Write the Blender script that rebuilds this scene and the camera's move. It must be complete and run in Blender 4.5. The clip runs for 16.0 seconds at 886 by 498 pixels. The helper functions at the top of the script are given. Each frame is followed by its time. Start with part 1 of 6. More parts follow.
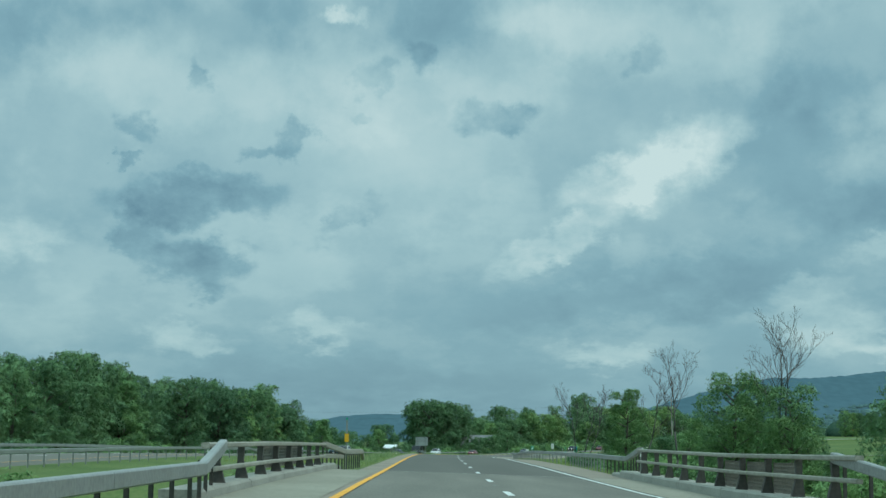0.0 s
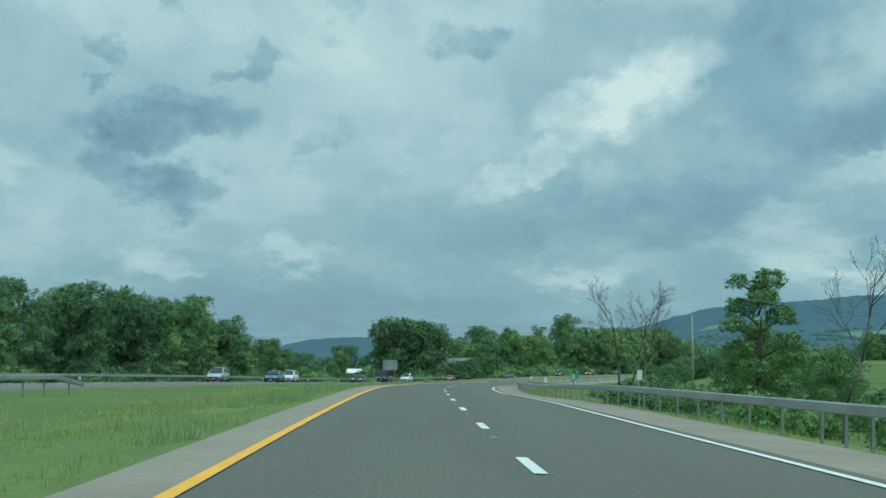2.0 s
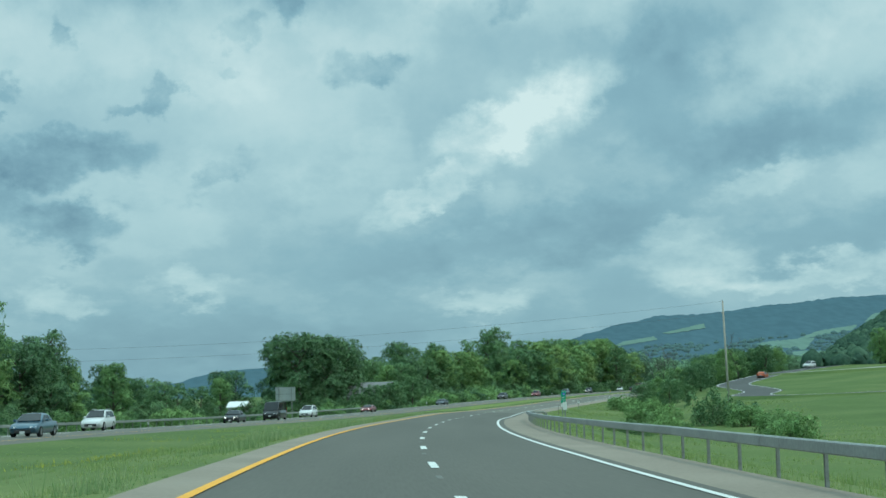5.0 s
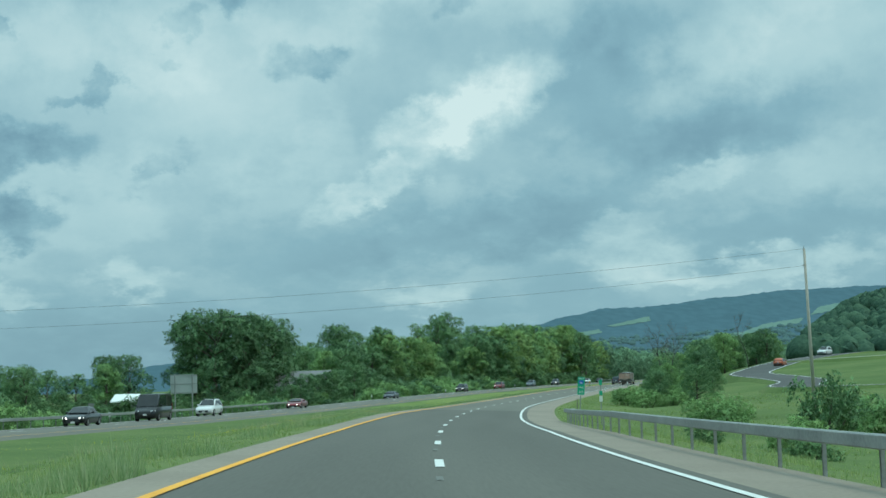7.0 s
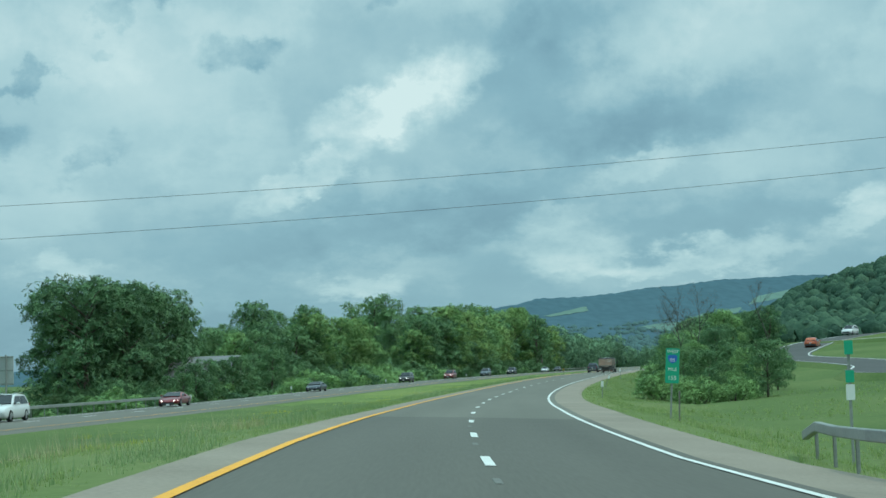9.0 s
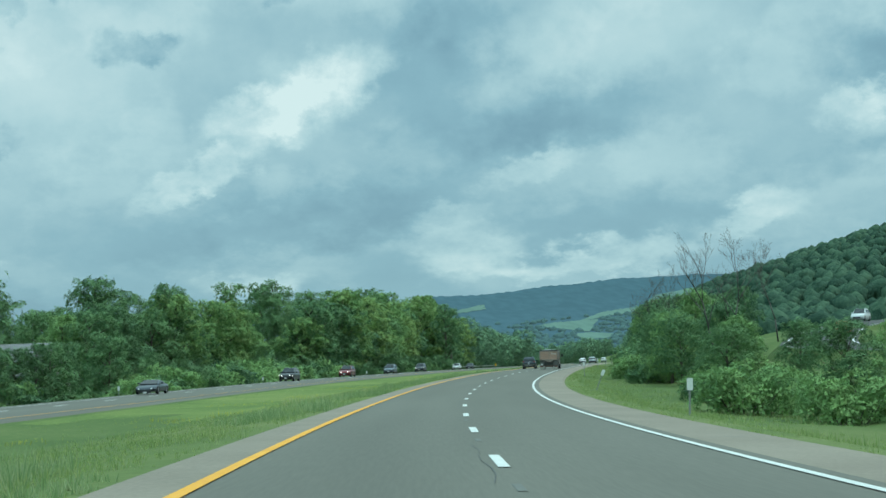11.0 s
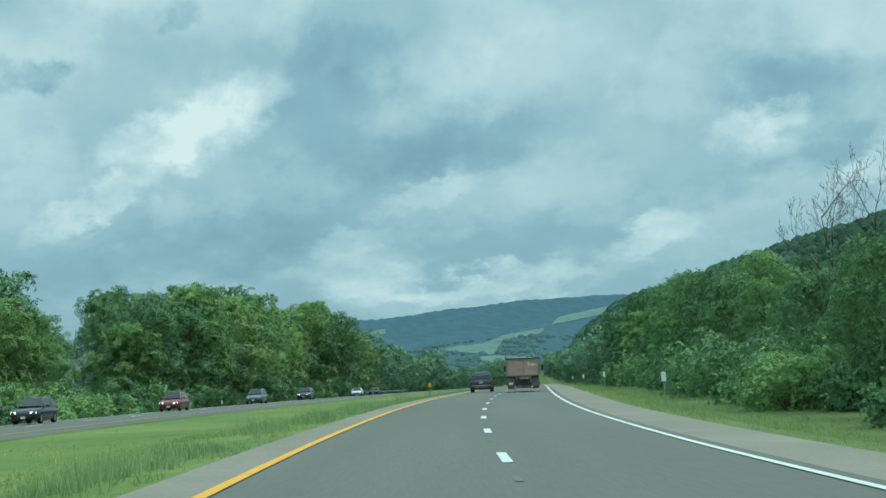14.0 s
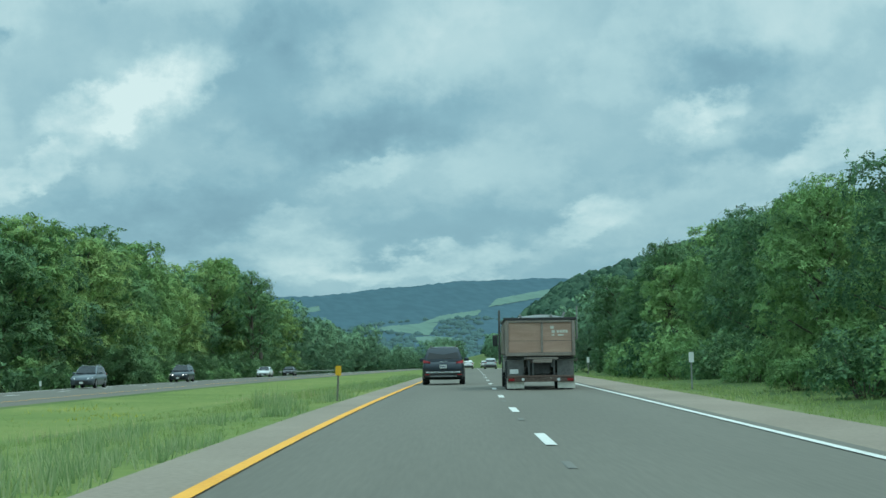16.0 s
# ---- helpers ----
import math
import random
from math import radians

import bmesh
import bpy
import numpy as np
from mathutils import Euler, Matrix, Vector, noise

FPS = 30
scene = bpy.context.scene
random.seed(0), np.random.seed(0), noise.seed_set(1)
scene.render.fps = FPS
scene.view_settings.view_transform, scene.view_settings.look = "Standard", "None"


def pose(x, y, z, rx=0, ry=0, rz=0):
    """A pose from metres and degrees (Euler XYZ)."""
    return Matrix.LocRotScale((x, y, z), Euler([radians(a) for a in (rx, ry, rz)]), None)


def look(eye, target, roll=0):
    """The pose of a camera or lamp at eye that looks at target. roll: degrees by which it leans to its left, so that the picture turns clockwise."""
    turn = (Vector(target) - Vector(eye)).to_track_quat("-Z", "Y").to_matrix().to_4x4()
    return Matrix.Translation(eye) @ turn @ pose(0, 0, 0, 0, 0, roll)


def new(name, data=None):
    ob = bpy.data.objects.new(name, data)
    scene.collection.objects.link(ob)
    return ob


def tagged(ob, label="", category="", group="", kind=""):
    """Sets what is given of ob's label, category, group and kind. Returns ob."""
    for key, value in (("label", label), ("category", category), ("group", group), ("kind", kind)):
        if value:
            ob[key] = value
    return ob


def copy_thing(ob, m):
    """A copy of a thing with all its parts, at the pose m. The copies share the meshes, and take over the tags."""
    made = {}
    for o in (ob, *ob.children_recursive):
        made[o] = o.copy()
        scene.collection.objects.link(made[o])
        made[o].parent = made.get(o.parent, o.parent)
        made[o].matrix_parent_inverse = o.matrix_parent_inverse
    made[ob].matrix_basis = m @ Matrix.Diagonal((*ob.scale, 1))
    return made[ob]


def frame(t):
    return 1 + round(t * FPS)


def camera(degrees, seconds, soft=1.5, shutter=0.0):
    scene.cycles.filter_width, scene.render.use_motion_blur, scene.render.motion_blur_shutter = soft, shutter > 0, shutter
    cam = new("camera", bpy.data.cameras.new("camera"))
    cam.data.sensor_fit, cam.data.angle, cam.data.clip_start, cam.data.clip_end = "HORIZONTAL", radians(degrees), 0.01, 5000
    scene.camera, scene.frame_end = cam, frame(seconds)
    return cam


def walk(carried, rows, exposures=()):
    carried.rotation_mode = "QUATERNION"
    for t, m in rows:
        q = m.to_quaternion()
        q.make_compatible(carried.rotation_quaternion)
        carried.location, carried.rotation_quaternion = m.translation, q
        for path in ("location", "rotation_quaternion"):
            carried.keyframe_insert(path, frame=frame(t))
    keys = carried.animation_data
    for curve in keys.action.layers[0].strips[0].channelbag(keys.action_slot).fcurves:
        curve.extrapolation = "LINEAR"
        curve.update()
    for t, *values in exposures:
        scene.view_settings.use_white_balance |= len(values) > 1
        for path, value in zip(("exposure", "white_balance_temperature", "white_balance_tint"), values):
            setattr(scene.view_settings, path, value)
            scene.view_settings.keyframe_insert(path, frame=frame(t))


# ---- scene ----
cam = camera(31.03, 16.0)
PATH = [
    (0.0, -0.23, 0.00, 1.14, 96.77, -0.72, 0.41),
    (0.5, -0.35, 16.33, 1.15, 94.87, -0.43, 0.33),
    (1.0, -0.51, 32.63, 1.13, 93.98, -0.65, -0.21),
    (1.5, -0.72, 48.92, 1.08, 94.38, -0.90, -0.54),
    (2.0, -0.89, 65.19, 1.03, 94.07, -0.79, -0.61),
    (2.5, -1.16, 81.44, 1.00, 93.22, -0.90, -1.09),
    (3.0, -1.38, 97.67, 0.96, 93.83, -0.10, -1.26),
    (3.5, -1.39, 113.89, 0.92, 94.34, 0.34, -1.78),
    (4.0, -1.50, 130.08, 0.86, 95.12, 1.62, -2.49),
    (4.5, -1.26, 146.26, 0.75, 95.05, 1.64, -3.20),
    (5.0, -0.92, 162.42, 0.57, 94.98, 1.65, -3.86),
    (5.5, -0.46, 178.55, 0.39, 94.91, 1.67, -4.46),
    (6.0, 0.17, 194.65, 0.23, 94.84, 1.68, -5.00),
    (6.5, 1.04, 210.72, 0.07, 94.77, 1.70, -5.49),
    (7.0, 2.04, 226.76, -0.09, 94.70, 1.64, -5.96),
    (7.5, 3.14, 242.78, -0.25, 94.58, 1.50, -6.31),
    (8.0, 4.53, 258.76, -0.41, 94.44, 1.63, -6.88),
    (8.5, 5.98, 274.71, -0.57, 94.37, 1.90, -7.50),
    (9.0, 7.77, 290.61, -0.72, 94.33, 1.87, -8.31),
    (9.5, 9.75, 306.48, -0.87, 94.29, 1.85, -9.21),
    (10.0, 11.93, 322.29, -1.00, 94.26, 1.82, -10.17),
    (10.5, 14.33, 338.06, -1.13, 94.22, 1.79, -11.14),
    (11.0, 16.95, 353.77, -1.25, 94.18, 1.76, -12.07),
    (11.5, 19.86, 369.42, -1.36, 94.20, 1.83, -12.98),
    (12.0, 22.99, 385.00, -1.45, 94.35, 1.96, -13.76),
    (12.5, 26.38, 400.51, -1.53, 94.44, 2.28, -14.46),
    (13.0, 29.92, 415.96, -1.57, 94.63, 2.32, -15.19),
    (13.5, 33.54, 431.38, -1.58, 94.80, 2.94, -15.64),
    (14.0, 37.58, 446.67, -1.56, 94.97, 2.71, -15.64),
    (14.5, 41.66, 461.93, -1.52, 95.09, 1.76, -15.75),
    (15.0, 45.88, 477.14, -1.44, 94.60, 1.60, -16.19),
    (15.5, 50.28, 492.27, -1.36, 94.13, 1.44, -16.85),
    (16.0, 54.84, 507.34, -1.26, 94.20, 1.14, -18.01),
]
walk(cam, [(t, pose(x, y, z, rx, ry, rz)) for t, x, y, z, rx, ry, rz in PATH], exposures=[(0.0, -0.22), (0.5, -0.03), (1.0, 0.06), (1.5, 0.0), (2.0, -0.15), (2.5, 0.04), (3.0, 0.0), (6.5, -0.06), (8.5, -0.04), (11.0, 0.0), (16.0, 0.0)])

# ---------------------------------------------------------------- sky and sun
SUN_EL, SUN_AZ = 56.0, 120.0
world = bpy.data.worlds.new("cloudy_sky")
scene.world = world
world.use_nodes = True
wn, wl = world.node_tree.nodes, world.node_tree.links
wn.clear()


def wnode(kind, **kw):
    n = wn.new(kind)
    for k, val in kw.items():
        if k == "op":
            n.operation = val
        else:
            n.inputs[k].default_value = val
    return n


def wmath(op, a, b=None, c=None):
    n = wn.new("ShaderNodeMath")
    n.operation = op
    for i, val in enumerate((a, b, c)):
        if val is None:
            continue
        if isinstance(val, (int, float)):
            n.inputs[i].default_value = val
        else:
            wl.new(val, n.inputs[i])
    return n.outputs[0]


def wnoise(vec, scale, detail, rough):
    n = wnode("ShaderNodeTexNoise", Scale=scale, Detail=detail, Roughness=rough)
    wl.new(vec, n.inputs["Vector"])
    return n.outputs["Fac"]


tc = wn.new("ShaderNodeTexCoord")
sep = wn.new("ShaderNodeSeparateXYZ")
wl.new(tc.outputs["Generated"], sep.inputs[0])
AZ = wmath("MULTIPLY", wmath("ARCTAN2", sep.outputs[0], sep.outputs[1]), 57.2958)
EL = wmath("MULTIPLY", wmath("ARCSINE", sep.outputs[2]), 57.2958)
# cloud space: azimuth against elevation, squeezed towards the horizon
flat = wn.new("ShaderNodeCombineXYZ")
wl.new(AZ, flat.inputs[0])
wl.new(wmath("MULTIPLY", wmath("LOGARITHM", wmath("ADD", wmath("MAXIMUM", EL, 0.0), 6.0), 2.718), 19.0), flat.inputs[1])
fv = flat.outputs[0]
shift = wn.new("ShaderNodeVectorMath")
shift.operation = "ADD"
shift.inputs[1].default_value = (37.0, 11.0, 5.0)
wl.new(fv, shift.inputs[0])


def wave(vec, scale, detail, size):
    return wmath("MULTIPLY", wmath("SUBTRACT", wnoise(vec, scale, detail, 0.61), 0.5), size)


warp1 = wmath("ADD", wave(fv, 0.22, 2.0, 2.2), wave(fv, 0.62, 9.0, 3.6))
warp2 = wmath("ADD", wave(shift.outputs[0], 0.22, 2.0, 1.3), wave(shift.outputs[0], 0.62, 9.0, 2.6))
ragged = wn.new("ShaderNodeCombineXYZ")
wl.new(wmath("ADD", AZ, warp1), ragged.inputs[0])
wl.new(wmath("ADD", EL, warp2), ragged.inputs[1])
# cloud masses: azimuth, elevation, half width, half height, tilt (degrees), lighter or darker.
# Broad grey shade, low ragged scud, heaped bright cloud and pale veils.
SHADE = [
    (-8.5, 14.6, 3.65, 1.22, 0, -0.14), (-0.9, 15.0, 2.33, 1.22, 0, -0.2), (-15.3, 14.0, 3.04, 1.01, 10, -0.14), (12.9, 11.7, 3.85, 2.23, 35, -0.14),
    (8.5, 5.8, 5.68, 1.12, 14, -0.08), (-3.3, 2.1, 6.09, 0.81, 0, -0.08), (15.3, 8.5, 3.85, 1.05, 8, -0.21), (9.5, 5.5, 6.69, 0.85, 8, -0.07),
    (19.9, 5.1, 5.68, 0.97, 6, -0.11), (12.7, 12.4, 1.22, 1.83, 20, -0.1), (28.5, 10.3, 2.43, 0.91, -8, -0.18), (29.2, 7.7, 3.45, 0.57, 18, -0.1),
    (5.1, 5.2, 6.09, 0.91, 6, -0.05),
]
SCUD = [
    (-9.4, 8.5, 2.54, 0.72, 3, -0.20), (-9.4, 6.0, 1.78, 0.81, -8, -0.20), (-11.5, 7.3, 0.53, 1.12, 0, -0.12), (-5.8, 10.7, 0.53, 0.61, 20, -0.16),
    (-7.1, 10.3, 0.69, 0.24, 0, -0.13), (1.4, 11.5, 1.42, 0.49, 4, -0.17), (-11.7, 10.9, 0.65, 0.34, -25, -0.12), (-9.4, 12.8, 0.45, 0.53, 0, -0.15),
    (-1.2, 13.5, 0.77, 0.49, -25, -0.14), (6.8, 13.7, 0.89, 0.45, 10, -0.14), (-11.7, 9.7, 0.34, 0.20, 0, -0.14), (-3.9, 11.6, 0.51, 0.24, 0, -0.1),
    (-4.1, 7.7, 1.01, 0.45, 40, -0.1), (-3.1, 12.6, 0.53, 0.37, 0, -0.1),
]
BRIGHT = [
    (8.2, 9.9, 2.43, 0.91, 35, 0.2), (6.1, 9.2, 2.03, 0.77, 20, 0.22), (3.9, 7.0, 2.33, 0.53, 24, 0.2), (-5.0, 3.8, 1.22, 0.49, 0, 0.14),
    (-9.6, 3.5, 1.26, 0.49, 0, 0.14), (-15.6, 6.7, 1.22, 0.85, 0, 0.16), (5.3, 3.0, 1.72, 0.41, 0, 0.13), (12.6, 4.2, 2.03, 0.69, 0, 0.13),
    (-4.4, 15.2, 0.81, 0.28, 0, 0.2), (23.5, 5.0, 1.52, 0.51, 20, 0.14), (27.5, 8.9, 1.72, 0.49, 16, 0.14), (15.7, 6.8, 1.93, 0.45, 12, 0.10),
    (12.3, 5.3, 1.22, 0.49, 0, 0.11), (17.0, 3.6, 4.26, 0.49, 3, 0.15), (31.5, 7.3, 3.04, 0.73, 33, 0.16),
]
PALE = [
    (-12.5, 13.0, 2.23, 1.62, 0, 0.12), (-7.0, 11.7, 3.85, 1.22, 5, 0.09), (-4.3, 9.0, 4.67, 2.64, 30, 0.07), (7.0, 14.2, 5.27, 1.01, -8, 0.15),
    (2.8, 14.9, 1.83, 0.71, -10, 0.12), (-14.3, 4.1, 4.46, 1.22, 0, 0.05), (-8.3, 7.4, 1.42, 0.81, 0, 0.07), (-1.0, 10.8, 3.45, 1.62, 0, 0.06),
    (18.8, 10.9, 3.45, 1.42, 12, 0.05), (16.0, 6.6, 3.04, 0.91, 12, 0.09), (18.9, 11.9, 4.87, 1.42, 10, 0.07), (30.4, 11.4, 1.62, 1.62, 0, 0.09),
    (26.3, 5.8, 3.04, 0.81, 18, 0.1), (-1.2, 9.8, 2.84, 2.23, 0, 0.08),
]
total = wmath("ADD", wmath("MULTIPLY_ADD", wnoise(fv, 0.085, 8.0, 0.56), 0.20, 0.42), wmath("MULTIPLY", wnoise(shift.outputs[0], 0.24, 10.0, 0.62), 0.26))
# heaped clouds with firmer edges
heap = wn.new("ShaderNodeMapRange")
heap.interpolation_type = "SMOOTHSTEP"
heap.inputs["From Min"].default_value, heap.inputs["From Max"].default_value = 0.46, 0.60
wl.new(wnoise(shift.outputs[0], 0.20, 10.0, 0.57), heap.inputs["Value"])
total = wmath("MULTIPLY_ADD", wmath("SUBTRACT", heap.outputs[0], 0.45), 0.09, total)
# the cloud flattens out and turns slate blue towards the horizon
fade = wmath("SUBTRACT", 1.0, wmath("MULTIPLY", wmath("EXPONENT", wmath("MULTIPLY", wmath("MAXIMUM", EL, 0.0), -0.16)), 0.5))
total = wmath("ADD", wmath("MULTIPLY", wmath("SUBTRACT", total, 0.60), fade), 0.60)
total = wmath("SUBTRACT", total, wmath("MULTIPLY", wmath("EXPONENT", wmath("MULTIPLY", wmath("MAXIMUM", EL, 0.0), -0.26)), 0.22))
billow = wmath("MULTIPLY_ADD", wnoise(fv, 0.50, 9.0, 0.64), 3.2, -0.60)
for masses, inner, grain in ((SHADE, 0.0, False), (PALE, 0.0, False), (BRIGHT, 0.35, True), (SCUD, 0.45, True)):
    for az0, el0, wa, we, tilt, amp in masses:
        local = wn.new("ShaderNodeMapping")
        local.vector_type = "TEXTURE"
        local.inputs["Location"].default_value = (az0, el0, 0.0)
        local.inputs["Rotation"].default_value = (0.0, 0.0, radians(tilt))
        local.inputs["Scale"].default_value = (wa * 1.35, we * 1.35, 1.0)
        wl.new(ragged.outputs[0], local.inputs["Vector"])
        far_out = wn.new("ShaderNodeVectorMath")
        far_out.operation = "LENGTH"
        wl.new(local.outputs[0], far_out.inputs[0])
        mass = wn.new("ShaderNodeMapRange")
        mass.interpolation_type = "SMOOTHSTEP"
        mass.inputs["From Min"].default_value, mass.inputs["From Max"].default_value = inner, 1.15 if grain else 1.35
        mass.inputs["To Min"].default_value, mass.inputs["To Max"].default_value = amp, 0.0
        wl.new(far_out.outputs["Value"], mass.inputs["Value"])
        total = wmath("MULTIPLY_ADD", mass.outputs[0], billow, total) if grain else wmath("ADD", total, mass.outputs[0])
ramp = wn.new("ShaderNodeValToRGB")
wl.new(total, ramp.inputs[0])
stops = [(0.26, (0.140, 0.300, 0.388)), (0.50, (0.248, 0.472, 0.552)), (0.68, (0.420, 0.660, 0.702)), (0.95, (0.68, 0.885, 0.880))]
while len(ramp.color_ramp.elements) < len(stops):
    ramp.color_ramp.elements.new(0.5)
for e, (at_, col) in zip(ramp.color_ramp.elements, stops):
    e.position, e.color = at_, (*col, 1)
sky = wn.new("ShaderNodeTexSky")
sky.sky_type, sky.sun_disc = "NISHITA", False
sky.sun_elevation, sky.sun_rotation = radians(SUN_EL), radians(SUN_AZ)
air = wn.new("ShaderNodeBackground")
air.inputs["Strength"].default_value = 0.10
wl.new(sky.outputs[0], air.inputs["Color"])
cloud = wn.new("ShaderNodeBackground")
wl.new(ramp.outputs[0], cloud.inputs["Color"])
# an overcast sky is up to three times as bright overhead as at the horizon
wl.new(wmath("ADD", 1.0, wmath("MULTIPLY", wmath("MINIMUM", wmath("MAXIMUM", wmath("DIVIDE", wmath("SUBTRACT", EL, 18.0), 45.0), 0.0), 1.0), 1.9)), cloud.inputs["Strength"])
both = wn.new("ShaderNodeMixShader")
both.inputs[0].default_value = 0.92
wl.new(air.outputs[0], both.inputs[1])
wl.new(cloud.outputs[0], both.inputs[2])
wout = wn.new("ShaderNodeOutputWorld")
wl.new(both.outputs[0], wout.inputs[0])

sun_data = bpy.data.lights.new("sun", "SUN")
sun_data.energy, sun_data.angle, sun_data.color = 1.1, radians(14), (0.96, 0.97, 0.88)
sun = new("sun", sun_data)
_a, _e = radians(SUN_AZ), radians(SUN_EL)
sun.matrix_world = look((0, 0, 60), (-math.sin(_a) * math.cos(_e), -math.cos(_a) * math.cos(_e), 60 - math.sin(_e)))


# ---------------------------------------------------------------- materials
def material(name, colours, rough=0.8, metal=0.0, scale=1.0, grain=20.0, bump=0.0, coords="Object", per_object=0.0, spec=0.5, patchy=0.5, translucent=0.0, island=0.0, stretch=None, sprays=0.0, relief=0.02):
    """Two scales of variation between the colours, with fine relief."""
    m = bpy.data.materials.new(name)
    m.use_nodes = True
    n, l = m.node_tree.nodes, m.node_tree.links
    b = n["Principled BSDF"]
    tcn = n.new("ShaderNodeTexCoord")
    vec = tcn.outputs[coords]
    if stretch:
        mp = n.new("ShaderNodeMapping")
        mp.inputs["Scale"].default_value = stretch
        l.new(vec, mp.inputs[0])
        vec = mp.outputs[0]
    big, small = n.new("ShaderNodeTexNoise"), n.new("ShaderNodeTexNoise")
    for t_, s_, d_ in ((big, scale, 4.0), (small, scale * grain, 3.0)):
        t_.inputs["Scale"].default_value, t_.inputs["Detail"].default_value = s_, d_
        l.new(vec, t_.inputs["Vector"])
    mix = n.new("ShaderNodeMath")
    mix.operation = "MULTIPLY_ADD"
    mix.inputs[1].default_value = patchy
    l.new(big.outputs["Fac"], mix.inputs[0])
    m2 = n.new("ShaderNodeMath")
    m2.operation = "MULTIPLY"
    m2.inputs[1].default_value = 1.0 - patchy
    l.new(small.outputs["Fac"], m2.inputs[0])
    l.new(m2.outputs[0], mix.inputs[2])
    fac = mix.outputs[0]
    for amount, source in ((per_object, "ob"), (island, "is")):
        if amount:
            src = n.new("ShaderNodeObjectInfo").outputs["Random"] if source == "ob" else n.new("ShaderNodeNewGeometry").outputs["Random Per Island"]
            ma = n.new("ShaderNodeMath")
            ma.operation = "MULTIPLY_ADD"
            ma.inputs[1].default_value = amount
            l.new(src, ma.inputs[0])
            l.new(fac, ma.inputs[2])
            sb = n.new("ShaderNodeMath")
            sb.operation = "SUBTRACT"
            sb.inputs[1].default_value = amount / 2
            l.new(ma.outputs[0], sb.inputs[0])
            fac = sb.outputs[0]
    cr = n.new("ShaderNodeValToRGB")
    l.new(fac, cr.inputs[0])
    k = len(colours)
    while len(cr.color_ramp.elements) < k:
        cr.color_ramp.elements.new(0.5)
    for i, (e_, c_) in enumerate(zip(cr.color_ramp.elements, colours)):
        e_.position = 0.3 + 0.4 * i / max(k - 1, 1)
        e_.color = (*c_, 1)
    l.new(cr.outputs[0], b.inputs["Base Color"])
    b.inputs["Roughness"].default_value = rough
    b.inputs["Metallic"].default_value = metal
    b.inputs["Specular IOR Level"].default_value = spec
    if bump:
        bp = n.new("ShaderNodeBump")
        bp.inputs["Strength"].default_value = bump
        bp.inputs["Distance"].default_value = relief
        l.new(small.outputs["Fac"], bp.inputs["Height"])
        l.new(bp.outputs[0], b.inputs["Normal"])
    if translucent:
        tr_ = n.new("ShaderNodeBsdfTranslucent")
        l.new(cr.outputs[0], tr_.inputs["Color"])
        ms = n.new("ShaderNodeMixShader")
        ms.inputs[0].default_value = translucent
        l.new(b.outputs[0], ms.inputs[1])
        l.new(tr_.outputs[0], ms.inputs[2])
        l.new(ms.outputs[0], n["Material Output"].inputs["Surface"])
        if sprays:
            # each card is a spray of small leaves with gaps between them
            vo = n.new("ShaderNodeTexVoronoi")
            vo.inputs["Scale"].default_value = sprays
            l.new(tcn.outputs["Object"], vo.inputs["Vector"])
            gt = n.new("ShaderNodeMath")
            gt.operation = "GREATER_THAN"
            gt.inputs[1].default_value = 0.52
            l.new(vo.outputs["Distance"], gt.inputs[0])
            # every leaf of the spray has its own tilt and its own shade of green
            tip_ = n.new("ShaderNodeVectorMath")
            tip_.operation = "MULTIPLY_ADD"
            tip_.inputs[1].default_value = (1.5, 1.5, 1.5)
            tip_.inputs[2].default_value = (-0.75, -0.75, -0.75)
            l.new(vo.outputs["Color"], tip_.inputs[0])
            own = n.new("ShaderNodeVectorMath")
            own.operation = "ADD"
            l.new(tip_.outputs[0], own.inputs[0])
            l.new(n.new("ShaderNodeNewGeometry").outputs["Normal"], own.inputs[1])
            unit = n.new("ShaderNodeVectorMath")
            unit.operation = "NORMALIZE"
            l.new(own.outputs[0], unit.inputs[0])
            l.new(unit.outputs[0], b.inputs["Normal"])
            l.new(unit.outputs[0], tr_.inputs["Normal"])
            hue = n.new("ShaderNodeMath")
            hue.operation = "MULTIPLY_ADD"
            hue.inputs[1].default_value = 0.30
            l.new(vo.outputs["Distance"], hue.inputs[0])
            l.new(fac, hue.inputs[2])
            l.new(hue.outputs[0], cr.inputs[0])
            gap, cut = n.new("ShaderNodeBsdfTransparent"), n.new("ShaderNodeMixShader")
            l.new(gt.outputs[0], cut.inputs[0])
            l.new(ms.outputs[0], cut.inputs[1])
            l.new(gap.outputs[0], cut.inputs[2])
            l.new(cut.outputs[0], n["Material Output"].inputs["Surface"])
    return m


def glow(name, colour, strength):
    m = bpy.data.materials.new(name)
    m.use_nodes = True
    b = m.node_tree.nodes["Principled BSDF"]
    b.inputs["Base Color"].default_value = (*colour, 1)
    b.inputs["Emission Color"].default_value = (*colour, 1)
    b.inputs["Emission Strength"].default_value = strength
    return m


